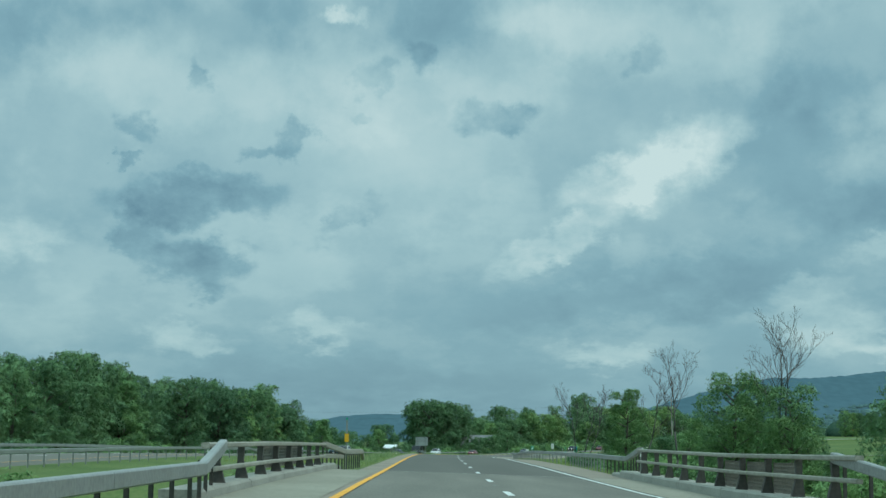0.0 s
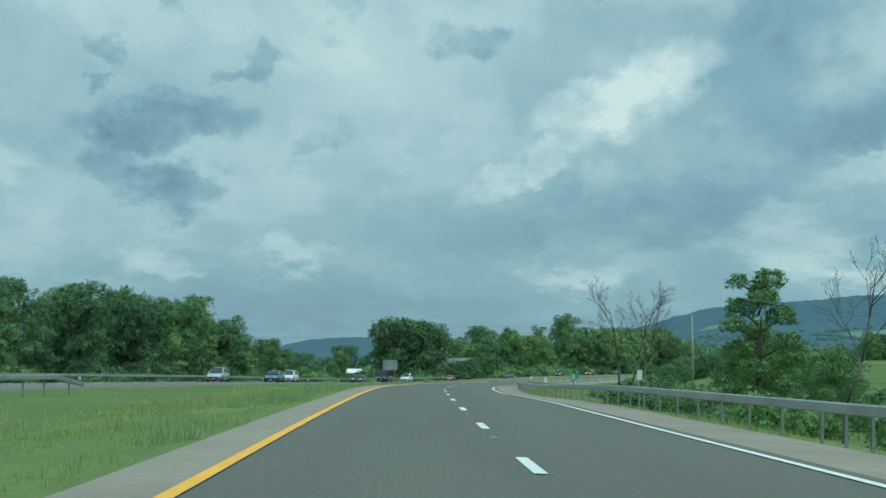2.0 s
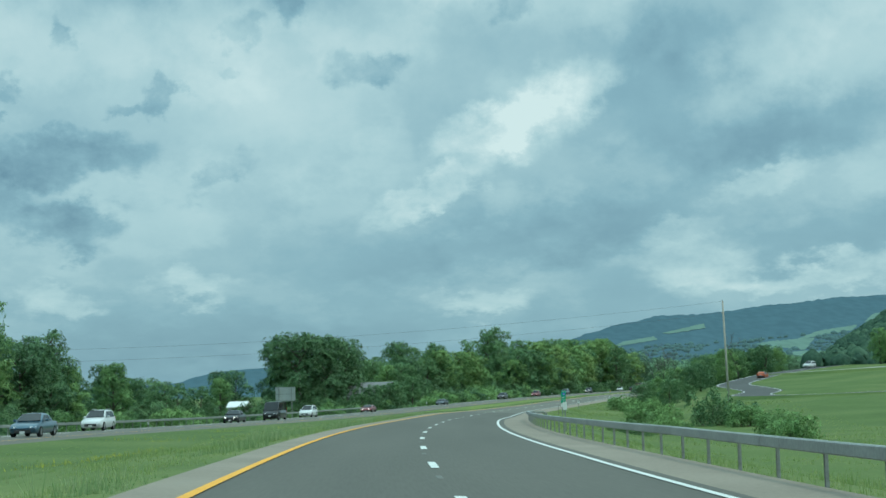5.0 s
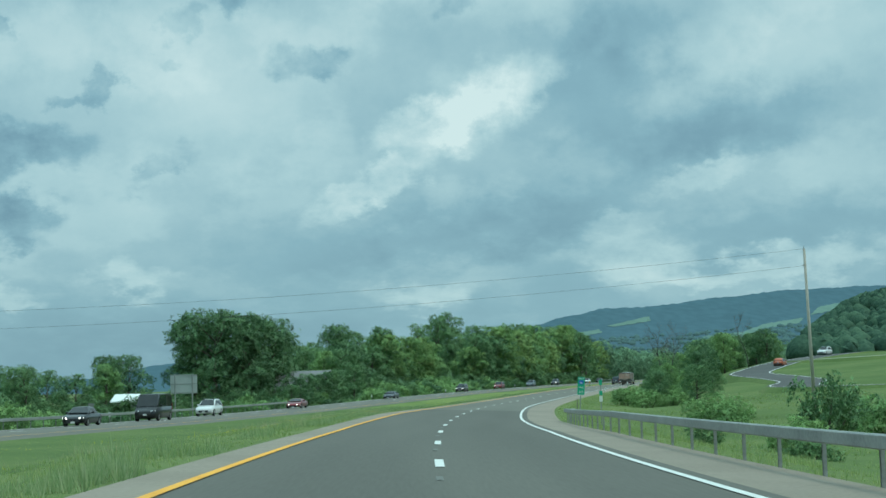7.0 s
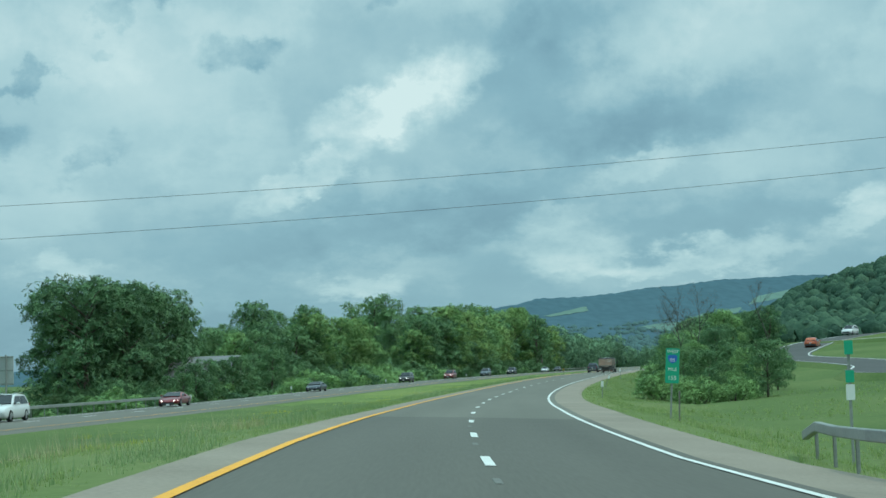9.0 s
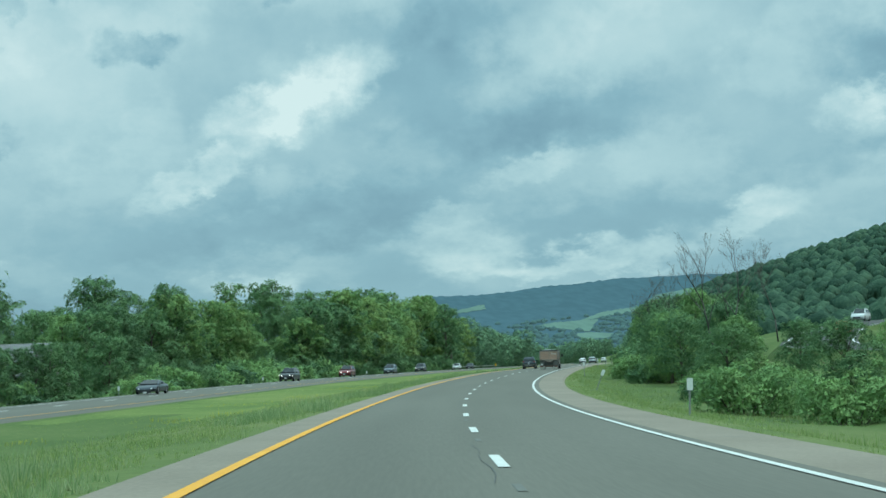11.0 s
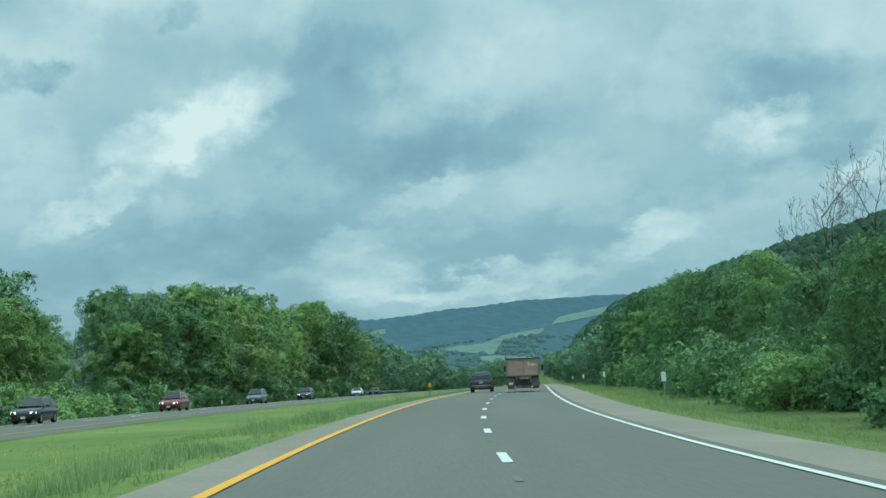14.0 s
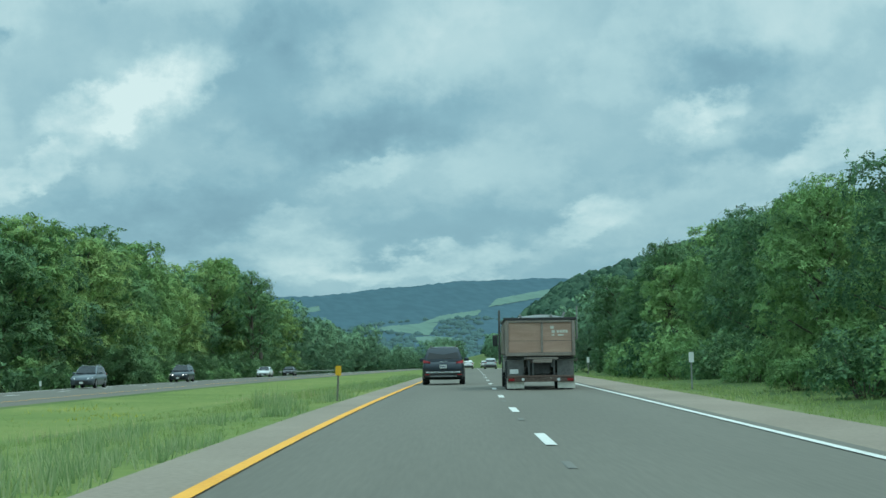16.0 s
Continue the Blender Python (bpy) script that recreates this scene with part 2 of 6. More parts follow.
ASPHALT = material("asphalt", [(0.105, 0.102, 0.08), (0.128, 0.124, 0.098), (0.153, 0.148, 0.118)], 0.85, scale=0.45, grain=40, bump=0.25, patchy=0.6, coords="UV", stretch=(1.0, 0.05, 1.0))
ASPHALT_DARK = material("dark_asphalt", [(0.072, 0.07, 0.055), (0.092, 0.089, 0.071), (0.113, 0.109, 0.087)], 0.85, scale=0.45, grain=40, bump=0.25, patchy=0.6, coords="UV", stretch=(1.0, 0.05, 1.0))
SHOULDER = material("shoulder_asphalt", [(0.178, 0.150, 0.114), (0.238, 0.202, 0.155), (0.295, 0.252, 0.195)], 0.9, scale=0.25, grain=50, bump=0.3)
DECK = material("bridge_deck_concrete", [(0.175, 0.163, 0.120), (0.245, 0.228, 0.172), (0.300, 0.282, 0.215)], 0.85, scale=0.2, grain=40, bump=0.2)
CONCRETE = material("weathered_concrete", [(0.20, 0.20, 0.17), (0.30, 0.295, 0.25), (0.38, 0.37, 0.32)], 0.9, scale=0.5, grain=30, bump=0.4)
YELLOW = material("yellow_road_paint", [(0.66, 0.27, 0.012), (0.80, 0.36, 0.02), (0.84, 0.42, 0.04)], 0.7, scale=0.8, grain=25)
WHITE = material("white_road_paint", [(0.54, 0.56, 0.52), (0.70, 0.72, 0.68)], 0.7, scale=0.9, grain=25)
FADED = material("faded_road_paint", [(0.115, 0.12, 0.105), (0.165, 0.17, 0.15)], 0.8, scale=1.5, grain=20)
TAR = material("tar_sealed_crack", [(0.044, 0.044, 0.044), (0.099, 0.099, 0.0946)], 0.6, scale=2.0)
GRASS = material("mown_grass", [(0.060, 0.102, 0.034), (0.098, 0.148, 0.048), (0.160, 0.190, 0.072)], 0.95, scale=0.09, grain=40, bump=0.6, patchy=0.55, spec=0.1)
ROUGH_GRASS = material("dry_uncut_grass", [(0.085, 0.132, 0.044), (0.128, 0.175, 0.060), (0.195, 0.218, 0.092)], 0.95, scale=0.12, grain=30, bump=0.6, patchy=0.55, spec=0.1)
MEADOW = material("flowering_meadow_grass", [(0.088, 0.145, 0.044), (0.148, 0.205, 0.060), (0.235, 0.262, 0.088)], 0.95, scale=0.10, grain=24, bump=0.6, patchy=0.6, spec=0.1)
WEED = material("grey_green_weeds", [(0.190, 0.290, 0.120), (0.280, 0.380, 0.175), (0.390, 0.450, 0.250)], 0.9, scale=0.3, grain=10, island=0.4, spec=0.1, translucent=0.5)
STALKS = material("grass_blades", [(0.205, 0.300, 0.100), (0.295, 0.385, 0.138), (0.405, 0.450, 0.205)], 0.9, scale=0.3, grain=10, island=0.4, spec=0.1, translucent=0.5)
SEED = material("pale_grass_heads", [(0.378, 0.36, 0.198), (0.495, 0.45, 0.27)], 0.9, scale=0.5, island=0.4, spec=0.1)
FLOWER = material("yellow_flowers", [(0.42, 0.42, 0.06), (0.52, 0.5, 0.09)], 0.9, scale=1.0, spec=0.1)
LEAF = material("green_foliage", [(0.0765, 0.162, 0.0855), (0.1125, 0.2295, 0.1062), (0.162, 0.3015, 0.126)], 0.8, scale=0.35, grain=6, per_object=0.35, island=0.30, spec=0.25, sprays=7.0, translucent=0.25)
LEAF_LIGHT = material("bright_green_foliage", [(0.122, 0.250, 0.100), (0.186, 0.345, 0.126), (0.250, 0.420, 0.152)], 0.8, scale=0.4, grain=6, per_object=0.3, island=0.30, spec=0.25, sprays=7.5, translucent=0.3)
LEAF_DARK = material("dark_green_foliage", [(0.0666, 0.144, 0.0774), (0.0936, 0.1935, 0.0918), (0.1323, 0.252, 0.1098)], 0.8, scale=0.4, grain=6, per_object=0.3, island=0.25, spec=0.25, sprays=7.0, translucent=0.2)
LEAF_FINE = material("small_leaved_green_foliage", [(0.0855, 0.1845, 0.081), (0.135, 0.2655, 0.1008), (0.1935, 0.342, 0.1242)], 0.8, scale=0.8, grain=5, island=0.35, spec=0.25, sprays=10.0, translucent=0.3)
# paler, bluer copy of the green foliage, with distance haze in its colour
LEAF_FAR = material("haze_paled_foliage", [(0.1232, 0.2392, 0.162), (0.1711, 0.319, 0.195), (0.2291, 0.3987, 0.225)], 0.85, scale=0.2, grain=6, island=0.25, spec=0.2, translucent=0.25, sprays=3.0)
# olive greens brightened in the colour to stand for sun on the crowns
LEAF_OLIVE = material("sun_brightened_olive_foliage", [(0.112, 0.225, 0.086), (0.188, 0.345, 0.118), (0.295, 0.435, 0.150)], 0.8, scale=0.3, grain=6, per_object=0.35, island=0.30, spec=0.25, sprays=7.0, translucent=0.3)
BARK = material("grey_brown_bark", [(0.07, 0.06, 0.045), (0.12, 0.10, 0.08), (0.17, 0.15, 0.12)], 0.95, scale=1.5, grain=8, bump=0.6)
DEADWOOD = material("bare_weathered_wood", [(0.055, 0.052, 0.046), (0.095, 0.09, 0.08), (0.15, 0.143, 0.128)], 0.95, scale=1.5, grain=8, bump=0.4)
STEEL = material("galvanised_steel", [(0.2, 0.215, 0.205), (0.29, 0.305, 0.29), (0.38, 0.395, 0.375)], 0.55, 0.35, scale=0.6, grain=25)
RAIL = material("weathered_pale_rail_steel", [(0.20, 0.195, 0.155), (0.32, 0.31, 0.255), (0.44, 0.425, 0.36)], 0.7, 0.1, scale=0.7, grain=20, bump=0.2, stretch=(1.0, 0.25, 1.0))
DARK_STEEL = material("dark_weathered_post_steel", [(0.045, 0.044, 0.038), (0.075, 0.072, 0.062), (0.12, 0.112, 0.095)], 0.75, 0.2, scale=0.9, grain=14, bump=0.2)
RUSTY = material("weathered_brown_steel", [(0.13, 0.125, 0.105), (0.20, 0.19, 0.16), (0.27, 0.26, 0.22)], 0.75, 0.2, scale=0.7, grain=20, bump=0.2)


# ---------------------------------------------------------------- the lie of the road
STEP = 40.0
KAPPA = [-0.5137, -0.1149, 0.1252, 0.3288, 0.3785, 1.0001, 0.9829, 0.7383, 0.8539, 0.9527, 0.7600, 0.7623, 0.9414, 0.6908, 0.1831, 0.0000]
GRADE = [0.1785, -0.3485, -0.1739, -0.3032, -1.1508, -0.9076, -1.0537, -0.9707, -0.8490, -0.7414, -0.4247, 0.1248, 0.4936, 0.6461, 0.3143, 0.3000, 0.2000, 0.1000, 0.0000]
BANK = [0.9722, 3.1090, 1.4692, 1.9987, 5.2378, 3.3499, 3.5034, 3.2063, 7.1220, 3.0490, 3.1343, 3.3450, 3.4020, 2.7281, 1.0419, 0.0000]
SG = np.arange(-200.0, 4300.0, 1.0)
_k = np.interp(SG, np.arange(len(KAPPA)) * STEP, KAPPA, right=0.0) * 1e-3

_i0 = 200
TH = np.cumsum(_k) - np.cumsum(_k)[_i0]
RX, RY = np.cumsum(np.sin(TH)), np.cumsum(np.cos(TH))
RX, RY = RX - RX[_i0], RY - RY[_i0]
RZ = np.cumsum(np.interp(SG, np.arange(len(GRADE)) * STEP, GRADE, left=0.0, right=0.0) * 1e-2)
RZ = RZ - RZ[_i0]
RB = np.interp(SG, np.arange(len(BANK)) * STEP, BANK, right=0.0) * 1e-2
EDGE_L, EDGE_R = -3.15, 7.0
OPP_IN, OPP_OUT = -20.5, -31.5


def road(s, d, up=0.0):
    """World place of a point s along the road and d to its right; the carriageway leans with its bank."""
    s, d = np.asarray(s, float), np.asarray(d, float)
    t = np.interp(s, SG, TH)
    x = np.interp(s, SG, RX) + d * np.cos(t)
    y = np.interp(s, SG, RY) - d * np.sin(t)
    z = np.interp(s, SG, RZ) - np.interp(s, SG, RB) * np.clip(d, EDGE_L - 1, EDGE_R + 1) + up
    return np.stack(np.broadcast_arrays(x, y, z), -1)


def opp_up(s):
    """Height of the oncoming carriageway over road(s, d) at its side of the median."""
    return np.interp(s, [0, 260, 350, 700], [-0.15, -0.15, -0.45, -0.45]) - np.interp(s, SG, RB) * 4.15


def heading(s):
    return float(np.interp(s, SG, TH))


def near_road(x, y):
    """s and d of a world point."""
    j = int(np.argmin((RX - x) ** 2 + (RY - y) ** 2))
    dx, dy, t = x - RX[j], y - RY[j], TH[j]
    return SG[j] + dx * math.sin(t) + dy * math.cos(t), dx * math.cos(t) - dy * math.sin(t)


HILL_AZ = [-180, 8, 17, 19.5, 20.6, 21.8, 24, 28, 31.5, 38, 60, 120, 180]
HILL_EL = [0, 0, 0, 0.5, 1.5, 2.3, 2.9, 3.9, 4.7, 5.8, 6.0, 3, 0]


def lie(s, d):
    """Height of the ground above the carriageway's own surface level."""
    s, d = np.broadcast_arrays(np.asarray(s, float), np.asarray(d, float))
    h = np.interp(d, [-1600, -300, -80, -60, -46, -39, -35, -33, -31.7, -20.3, -18, -12, -5, -3.15, 7.0, 8.4, 11, 16, 26, 60, 200, 900],
                  [-4, -4, -3, -2.6, -2.2, -1.5, -0.6, -0.2, -0.12, -0.12, -0.25, -0.55, -0.22, -0.10, -0.10, -0.16, -0.8, -1.6, -1.9, -1.5, 0, 3])
    h = h + opp_up(s) * np.interp(d, [-300, -60, -18, -6], [0, 1, 1, 0])
    # ground rises to the side road beyond the bend
    rise = np.interp(s, [330, 400, 434, 475, 501, 538, 582, 640, 800, 1000], [0, 1.6, 1.9, 3.1, 3.6, 5.0, 5.6, 4.4, 2.5, 0])
    h = h + rise * np.interp(d, [8.5, 12, 18, 30, 60, 200, 400], [0, 0.12, 0.35, 1.0, 1.3, 1.3, 0.5])
    # the bridge spans a hollow
    hollow = np.clip((60 - s) / 6, 0, 1) * np.clip((s - 20) / 6, 0, 1)
    h = h - hollow * np.interp(d, [-60, -34, -32, -20, -18, -6, -5, 7.4, 8.4, 30, 60], [1, 1.5, 0.8, 0.8, 2.2, 2.2, 1.2, 1.2, 2.2, 2.2, 1.0])
    return h


def ground(s, d):
    s, d = np.asarray(s, float), np.asarray(d, float)
    pts = road(s, d)
    pts[..., 2] += lie(s, d)
    dx, dy = pts[..., 0] - 40.0, pts[..., 1] - 430.0
    r, az = np.hypot(dx, dy), np.degrees(np.arctan2(dx, dy))
    k = np.clip((r - 320) / 1250, 0, 1)
    k = k * k * (3 - 2 * k)
    pts[..., 2] += k * np.tan(np.radians(np.interp(az, HILL_AZ, HILL_EL))) * 1570
    return pts


# ---------------------------------------------------------------- mesh helpers
def mesh_of(name, verts, faces, mats, index=None, smooth=False):
    me = bpy.data.meshes.new(name)
    me.from_pydata([tuple(map(float, q)) for q in verts], [], faces)
    for m in (mats if isinstance(mats, (list, tuple)) else [mats]):
        me.materials.append(m)
    if index is not None:
        me.polygons.foreach_set("material_index", np.asarray(index, np.int32))
    if smooth:
        me.polygons.foreach_set("use_smooth", np.ones(len(me.polygons), bool))
    me.update()
    return me


def obj(name, me, parent=None, label="", category="", group="", kind=""):
    o = new(name, me)
    if parent is not None:
        o.parent = parent
    return tagged(o, label, category, group, kind)


def part(name, bm, mat, parent, label="", smooth=False):
    me = bpy.data.meshes.new(name)
    bm.to_mesh(me)
    bm.free()
    me.materials.append(mat)
    if smooth:
        me.polygons.foreach_set("use_smooth", np.ones(len(me.polygons), bool))
        if smooth != True:
            me.set_sharp_from_angle(angle=radians(smooth))
    o = new(name, me)
    o.parent = parent
    if label:
        o["label"] = label
    return o


def empty(name, m=None, label="", category="", group=""):
    o = new(name)
    o.empty_display_size = 0.2
    if m is not None:
        o.matrix_basis = m
    return tagged(o, label, category, group)


def box(bm, x0, x1, y0, y1, z0, z1, bevel=0.0):
    """An axis-aligned box added to bm, with its edges bevelled."""
    vs = [bm.verts.new((x, y, z)) for x in (x0, x1) for y in (y0, y1) for z in (z0, z1)]
    fs = [bm.faces.new([vs[i] for i in q]) for q in ((0, 1, 3, 2), (4, 6, 7, 5), (0, 4, 5, 1), (2, 3, 7, 6), (0, 2, 6, 4), (1, 5, 7, 3))]
    if bevel:
        es = list({e for f_ in fs for e in f_.edges})
        bmesh.ops.bevel(bm, geom=es, offset=bevel, segments=1, affect="EDGES", profile=0.5)
    return bm


def rod(bm, a, b, ra, rb=None, n=6):
    """A tapered round bar between two points."""
    a, b = Vector(a), Vector(b)
    rb = ra if rb is None else rb
    w = (b - a).normalized()
    u = w.orthogonal().normalized()
    v = w.cross(u)
    rings = []
    for c, r in ((a, ra), (b, rb)):
        rings.append([bm.verts.new(c + (u * math.cos(2 * math.pi * i / n) + v * math.sin(2 * math.pi * i / n)) * r) for i in range(n)])
    for i in range(n):
        bm.faces.new((rings[0][i], rings[0][(i + 1) % n], rings[1][(i + 1) % n], rings[1][i]))
    bm.faces.new(rings[0][::-1])
    bm.faces.new(rings[1])
    return bm


def ribbon(name, s_list, profile, mat, up=0.0, closed=False, lift=None):
    """A strip along the road: profile is a list of (d, z) swept along s_list."""
    n = len(profile)
    vs, fs = [], []
    for s in s_list:
        for d_, z_ in profile:
            vs.append(road(s, d_, up + z_ + (lift(s) if lift else 0.0)))
    for i in range(len(s_list) - 1):
        for j in range(n if closed else n - 1):
            a, b = i * n + j, i * n + (j + 1) % n
            fs.append((a, b, b + n, a + n))
    if closed:
        fs.append(tuple(range(n))[::-1])
        fs.append(tuple(range((len(s_list) - 1) * n, len(s_list) * n)))
    me = mesh_of(name, vs, fs, mat)
    # across the road and along it, in metres
    uv = me.uv_layers.new(name="lengthwise").data
    for lp in me.loops:
        i_, j_ = divmod(lp.vertex_index, n)
        uv[lp.index].uv = (profile[j_][0], s_list[i_])
    return me


def span(a, b, step):
    return list(np.linspace(a, b, max(2, int(round((b - a) / step)) + 1)))


# ---------------------------------------------------------------- ground, roads
_s = np.concatenate([np.arange(-190, 0, 10), np.arange(0, 640, 4), np.arange(640, 900, 8), np.arange(900, 1500, 25), np.arange(1500, 4290, 90)])
_d = np.array([-1600, -1100, -700, -400, -250, -170, -120, -90, -70, -55, -45, -39, -36, -34, -33, -32.2, -31.5, -29, -26, -23, -21, -20.5, -19.5, -18, -16, -14, -12, -10.5, -9, -8, -7, -6, -5.4, -4.6, -4, -3.5, -3.15, -1,
               3, 7.0, 7.5, 8.4, 9.5, 11, 13, 16, 20, 26, 34, 44, 56, 70, 90, 120, 160, 210, 270, 340, 430, 540, 680, 840, 1000])
gs, gd = np.meshgrid(_s, _d, indexing="ij")
gp = ground(gs, gd)
rough = np.array([[noise.noise((a * 0.05, b * 0.05, 0.0)) for b in _d] for a in _s])
gp[..., 2] += np.where((gd < -36) | (gd > 10), 0.35, np.where((gd > -18) & (gd < -5), 0.07, 0.0)) * rough
NS, ND = gs.shape
faces = [(i * ND + j, i * ND + j + 1, (i + 1) * ND + j + 1, (i + 1) * ND + j) for i in range(NS - 1) for j in range(ND - 1)]
# the strip beside the carriageway is left uncut and dries out
uncut = []
for i in range(NS - 1):
    out_ = -8.5 + 2.5 * noise.noise((_s[i] * 0.03, 3.0, 0.0))
    for j in range(ND - 1):
        late = _s[i] > 425 + 30 * noise.noise((_d[j] * 0.3, _s[i] * 0.02, 7.0))
        uncut.append(2 if late and -20 < _d[j] < -3.2 else 1 if out_ < _d[j] < -3.2 or 7.0 <= _d[j] < 8.2 else 0)
obj("ground", mesh_of("ground", gp.reshape(-1, 3), faces, [GRASS, ROUGH_GRASS, MEADOW], uncut, smooth=True), label="green mown grass verges and fields rolling to the hills", category="ground", kind="structure")

ss = span(-120, 640, 4) + span(660, 2400, 20)[1:]
_lane = [(-2.25, 0.0), (1.2, 0.012), (5.2, 0.0)]
obj("road_1", ribbon("road_1", [q for q in ss if q < 345] + [345], _lane, ASPHALT_DARK), label="darker grey asphalt carriageway of two lanes", category="road", kind="structure")
obj("road_2", ribbon("road_2", [345] + [q for q in ss if q > 345], _lane, ASPHALT), label="grey worn asphalt carriageway of two lanes", category="road", kind="structure")
obj("shoulder_right", ribbon("shoulder_right", ss, [(5.2, 0.0), (7.0, -0.012), (7.25, -0.16)], SHOULDER), label="pale gritty asphalt hard shoulder", category="shoulder", kind="structure")
obj("shoulder_left", ribbon("shoulder_left", ss, [(-3.35, -0.16), (-3.15, -0.012), (-2.25, 0.0)], SHOULDER), label="narrow pale asphalt shoulder beside the median", category="shoulder", kind="structure")
obj("opposite_road", ribbon("opposite_road", ss, [(OPP_OUT - 0.3, -0.16), (OPP_OUT, -0.03), (-26.2, 0.03), (OPP_IN, -0.03), (OPP_IN + 0.3, -0.16)], ASPHALT, lift=opp_up), label="pale grey asphalt carriageway for the oncoming traffic", category="road", kind="structure")


def stripe(name, s0, s1, d0, width, mat, up, label, step=4.0, lift=None):
    o = obj(name, ribbon(name, span(s0, s1, step), [(d0 - width / 2, up), (d0 + width / 2, up)], mat, lift=lift), label=label, category="road marking", kind="structure")
    return o


DY, DD, DW = -2.19, 1.22, 4.81
stripe("yellow_edge_line", -100, 1200, DY, 0.16, YELLOW, 0.016, "solid yellow edge line beside the median")
stripe("white_edge_line", -100, 1200, DW, 0.15, WHITE, 0.016, "solid white edge line beside the shoulder")
stripe("opposite_yellow_line", -100, 1200, OPP_IN - 1.0, 0.14, YELLOW, 0.012, "yellow edge line of the oncoming carriageway", lift=opp_up)
stripe("opposite_white_line", -100, 1200, OPP_OUT + 2.0, 0.14, WHITE, 0.014, "white edge line of the oncoming carriageway", lift=opp_up)

# broken lane lines, each dash a piece of its own
def dashes(name, first, count, d0, mat, up, label, width=0.14, lift=None, length=3.05):
    holder = empty(name, label=label, category="road marking")
    holder["kind"] = "structure"
    for i in range(count):
        s0 = first + 12.192 * i
        vs = [road(s0 + a, d0 + b, up + z + (lift(s0 + a) if lift else 0.0)) for a in (0.0, length / 2, length) for b, z in ((-width / 2 - 0.01, -0.006), (-width / 2, 0.0), (width / 2, 0.0), (width / 2 + 0.01, -0.006))]
        fs = [(i0 + j, i0 + j + 1, i0 + j + 5, i0 + j + 4) for i0 in (0, 4) for j in range(3)]
        obj("dash", mesh_of("dash", vs, fs, mat), holder)
    return holder


PHASE = 36.64 - 3.05
dashes("lane_dashes", PHASE - 7 * 12.192, 75, DD, WHITE, 0.024, "broken white line between the two lanes")
dashes("faded_lane_dashes", PHASE - 4.2, 60, DD - 0.05, FADED, 0.019, "worn older lane dashes showing between the new ones", width=0.09, length=1.1)
dashes("opposite_lane_dashes", 6.0, 70, -26.2, WHITE, 0.042, "broken white line of the oncoming carriageway", lift=opp_up)


# ---------------------------------------------------------------- plants
def leaf_cloud(rng, lobes, count, size, squash=0.8):
    """Folded leaf sprays scattered through the outer shell of several lobes."""
    lob = np.array(lobes, float)
    vol = lob[:, 3] ** 2
    pick = rng.choice(len(lob), count, p=vol / vol.sum())
    v = rng.normal(size=(count, 3))
    v /= np.linalg.norm(v, axis=1)[:, None]
    v[:, 2] = np.where(v[:, 2] < -0.5, -v[:, 2], v[:, 2])
    bumps = 1.0 + 0.16 * np.sin(v[:, 0] * 7 + pick) * np.cos(v[:, 1] * 6 + 2 * pick) + 0.12 * np.sin(v[:, 2] * 11 + pick * 1.7)
    rad = lob[pick, 3] * (0.62 + 0.42 * rng.random(count) ** 0.6) * bumps * np.where(rng.random(count) < 0.10, 1.0 + 0.28 * rng.random(count), 1.0)
    c = lob[pick, :3] + v * rad[:, None] * np.array([1, 1, squash])
    nrm = v + rng.normal(scale=0.55, size=(count, 3)) + np.array([0, 0, 0.35])
    nrm /= np.linalg.norm(nrm, axis=1)[:, None]
    u = np.cross(nrm, rng.normal(size=(count, 3)))
    u /= np.linalg.norm(u, axis=1)[:, None]
    w = np.cross(nrm, u)
    sz = size * (0.55 + 0.9 * rng.random(count))[:, None]
    fold = nrm * sz * 0.35
    # a kinked spray of two leaves: five corners, uneven
    a = c - u * sz - fold * 0.6
    b = c + w * sz * 0.55 - u * sz * 0.1
    d = c - w * sz * 0.5 + u * sz * 0.15
    e = c + u * sz * 1.05 - fold
    verts = np.stack([a, b, d, e], 1).reshape(-1, 3)
    base = np.arange(count)[:, None] * 4
    tri = np.concatenate([base + np.array([[0, 2, 1]]), base + np.array([[1, 2, 3]])], 0)
    soft = v + nrm * 0.45 + np.array([0, 0, 0.15])
    soft /= np.linalg.norm(soft, axis=1)[:, None]
    return verts, tri.tolist(), np.repeat(soft, 4, 0)


def leafy(name, v, f, nrm, mat):
    """Leaf sprays that shade as rounded masses."""
    me = mesh_of(name, v, f, mat, smooth=True)
    me.normals_split_custom_set_from_vertices([tuple(q) for q in nrm])
    return me


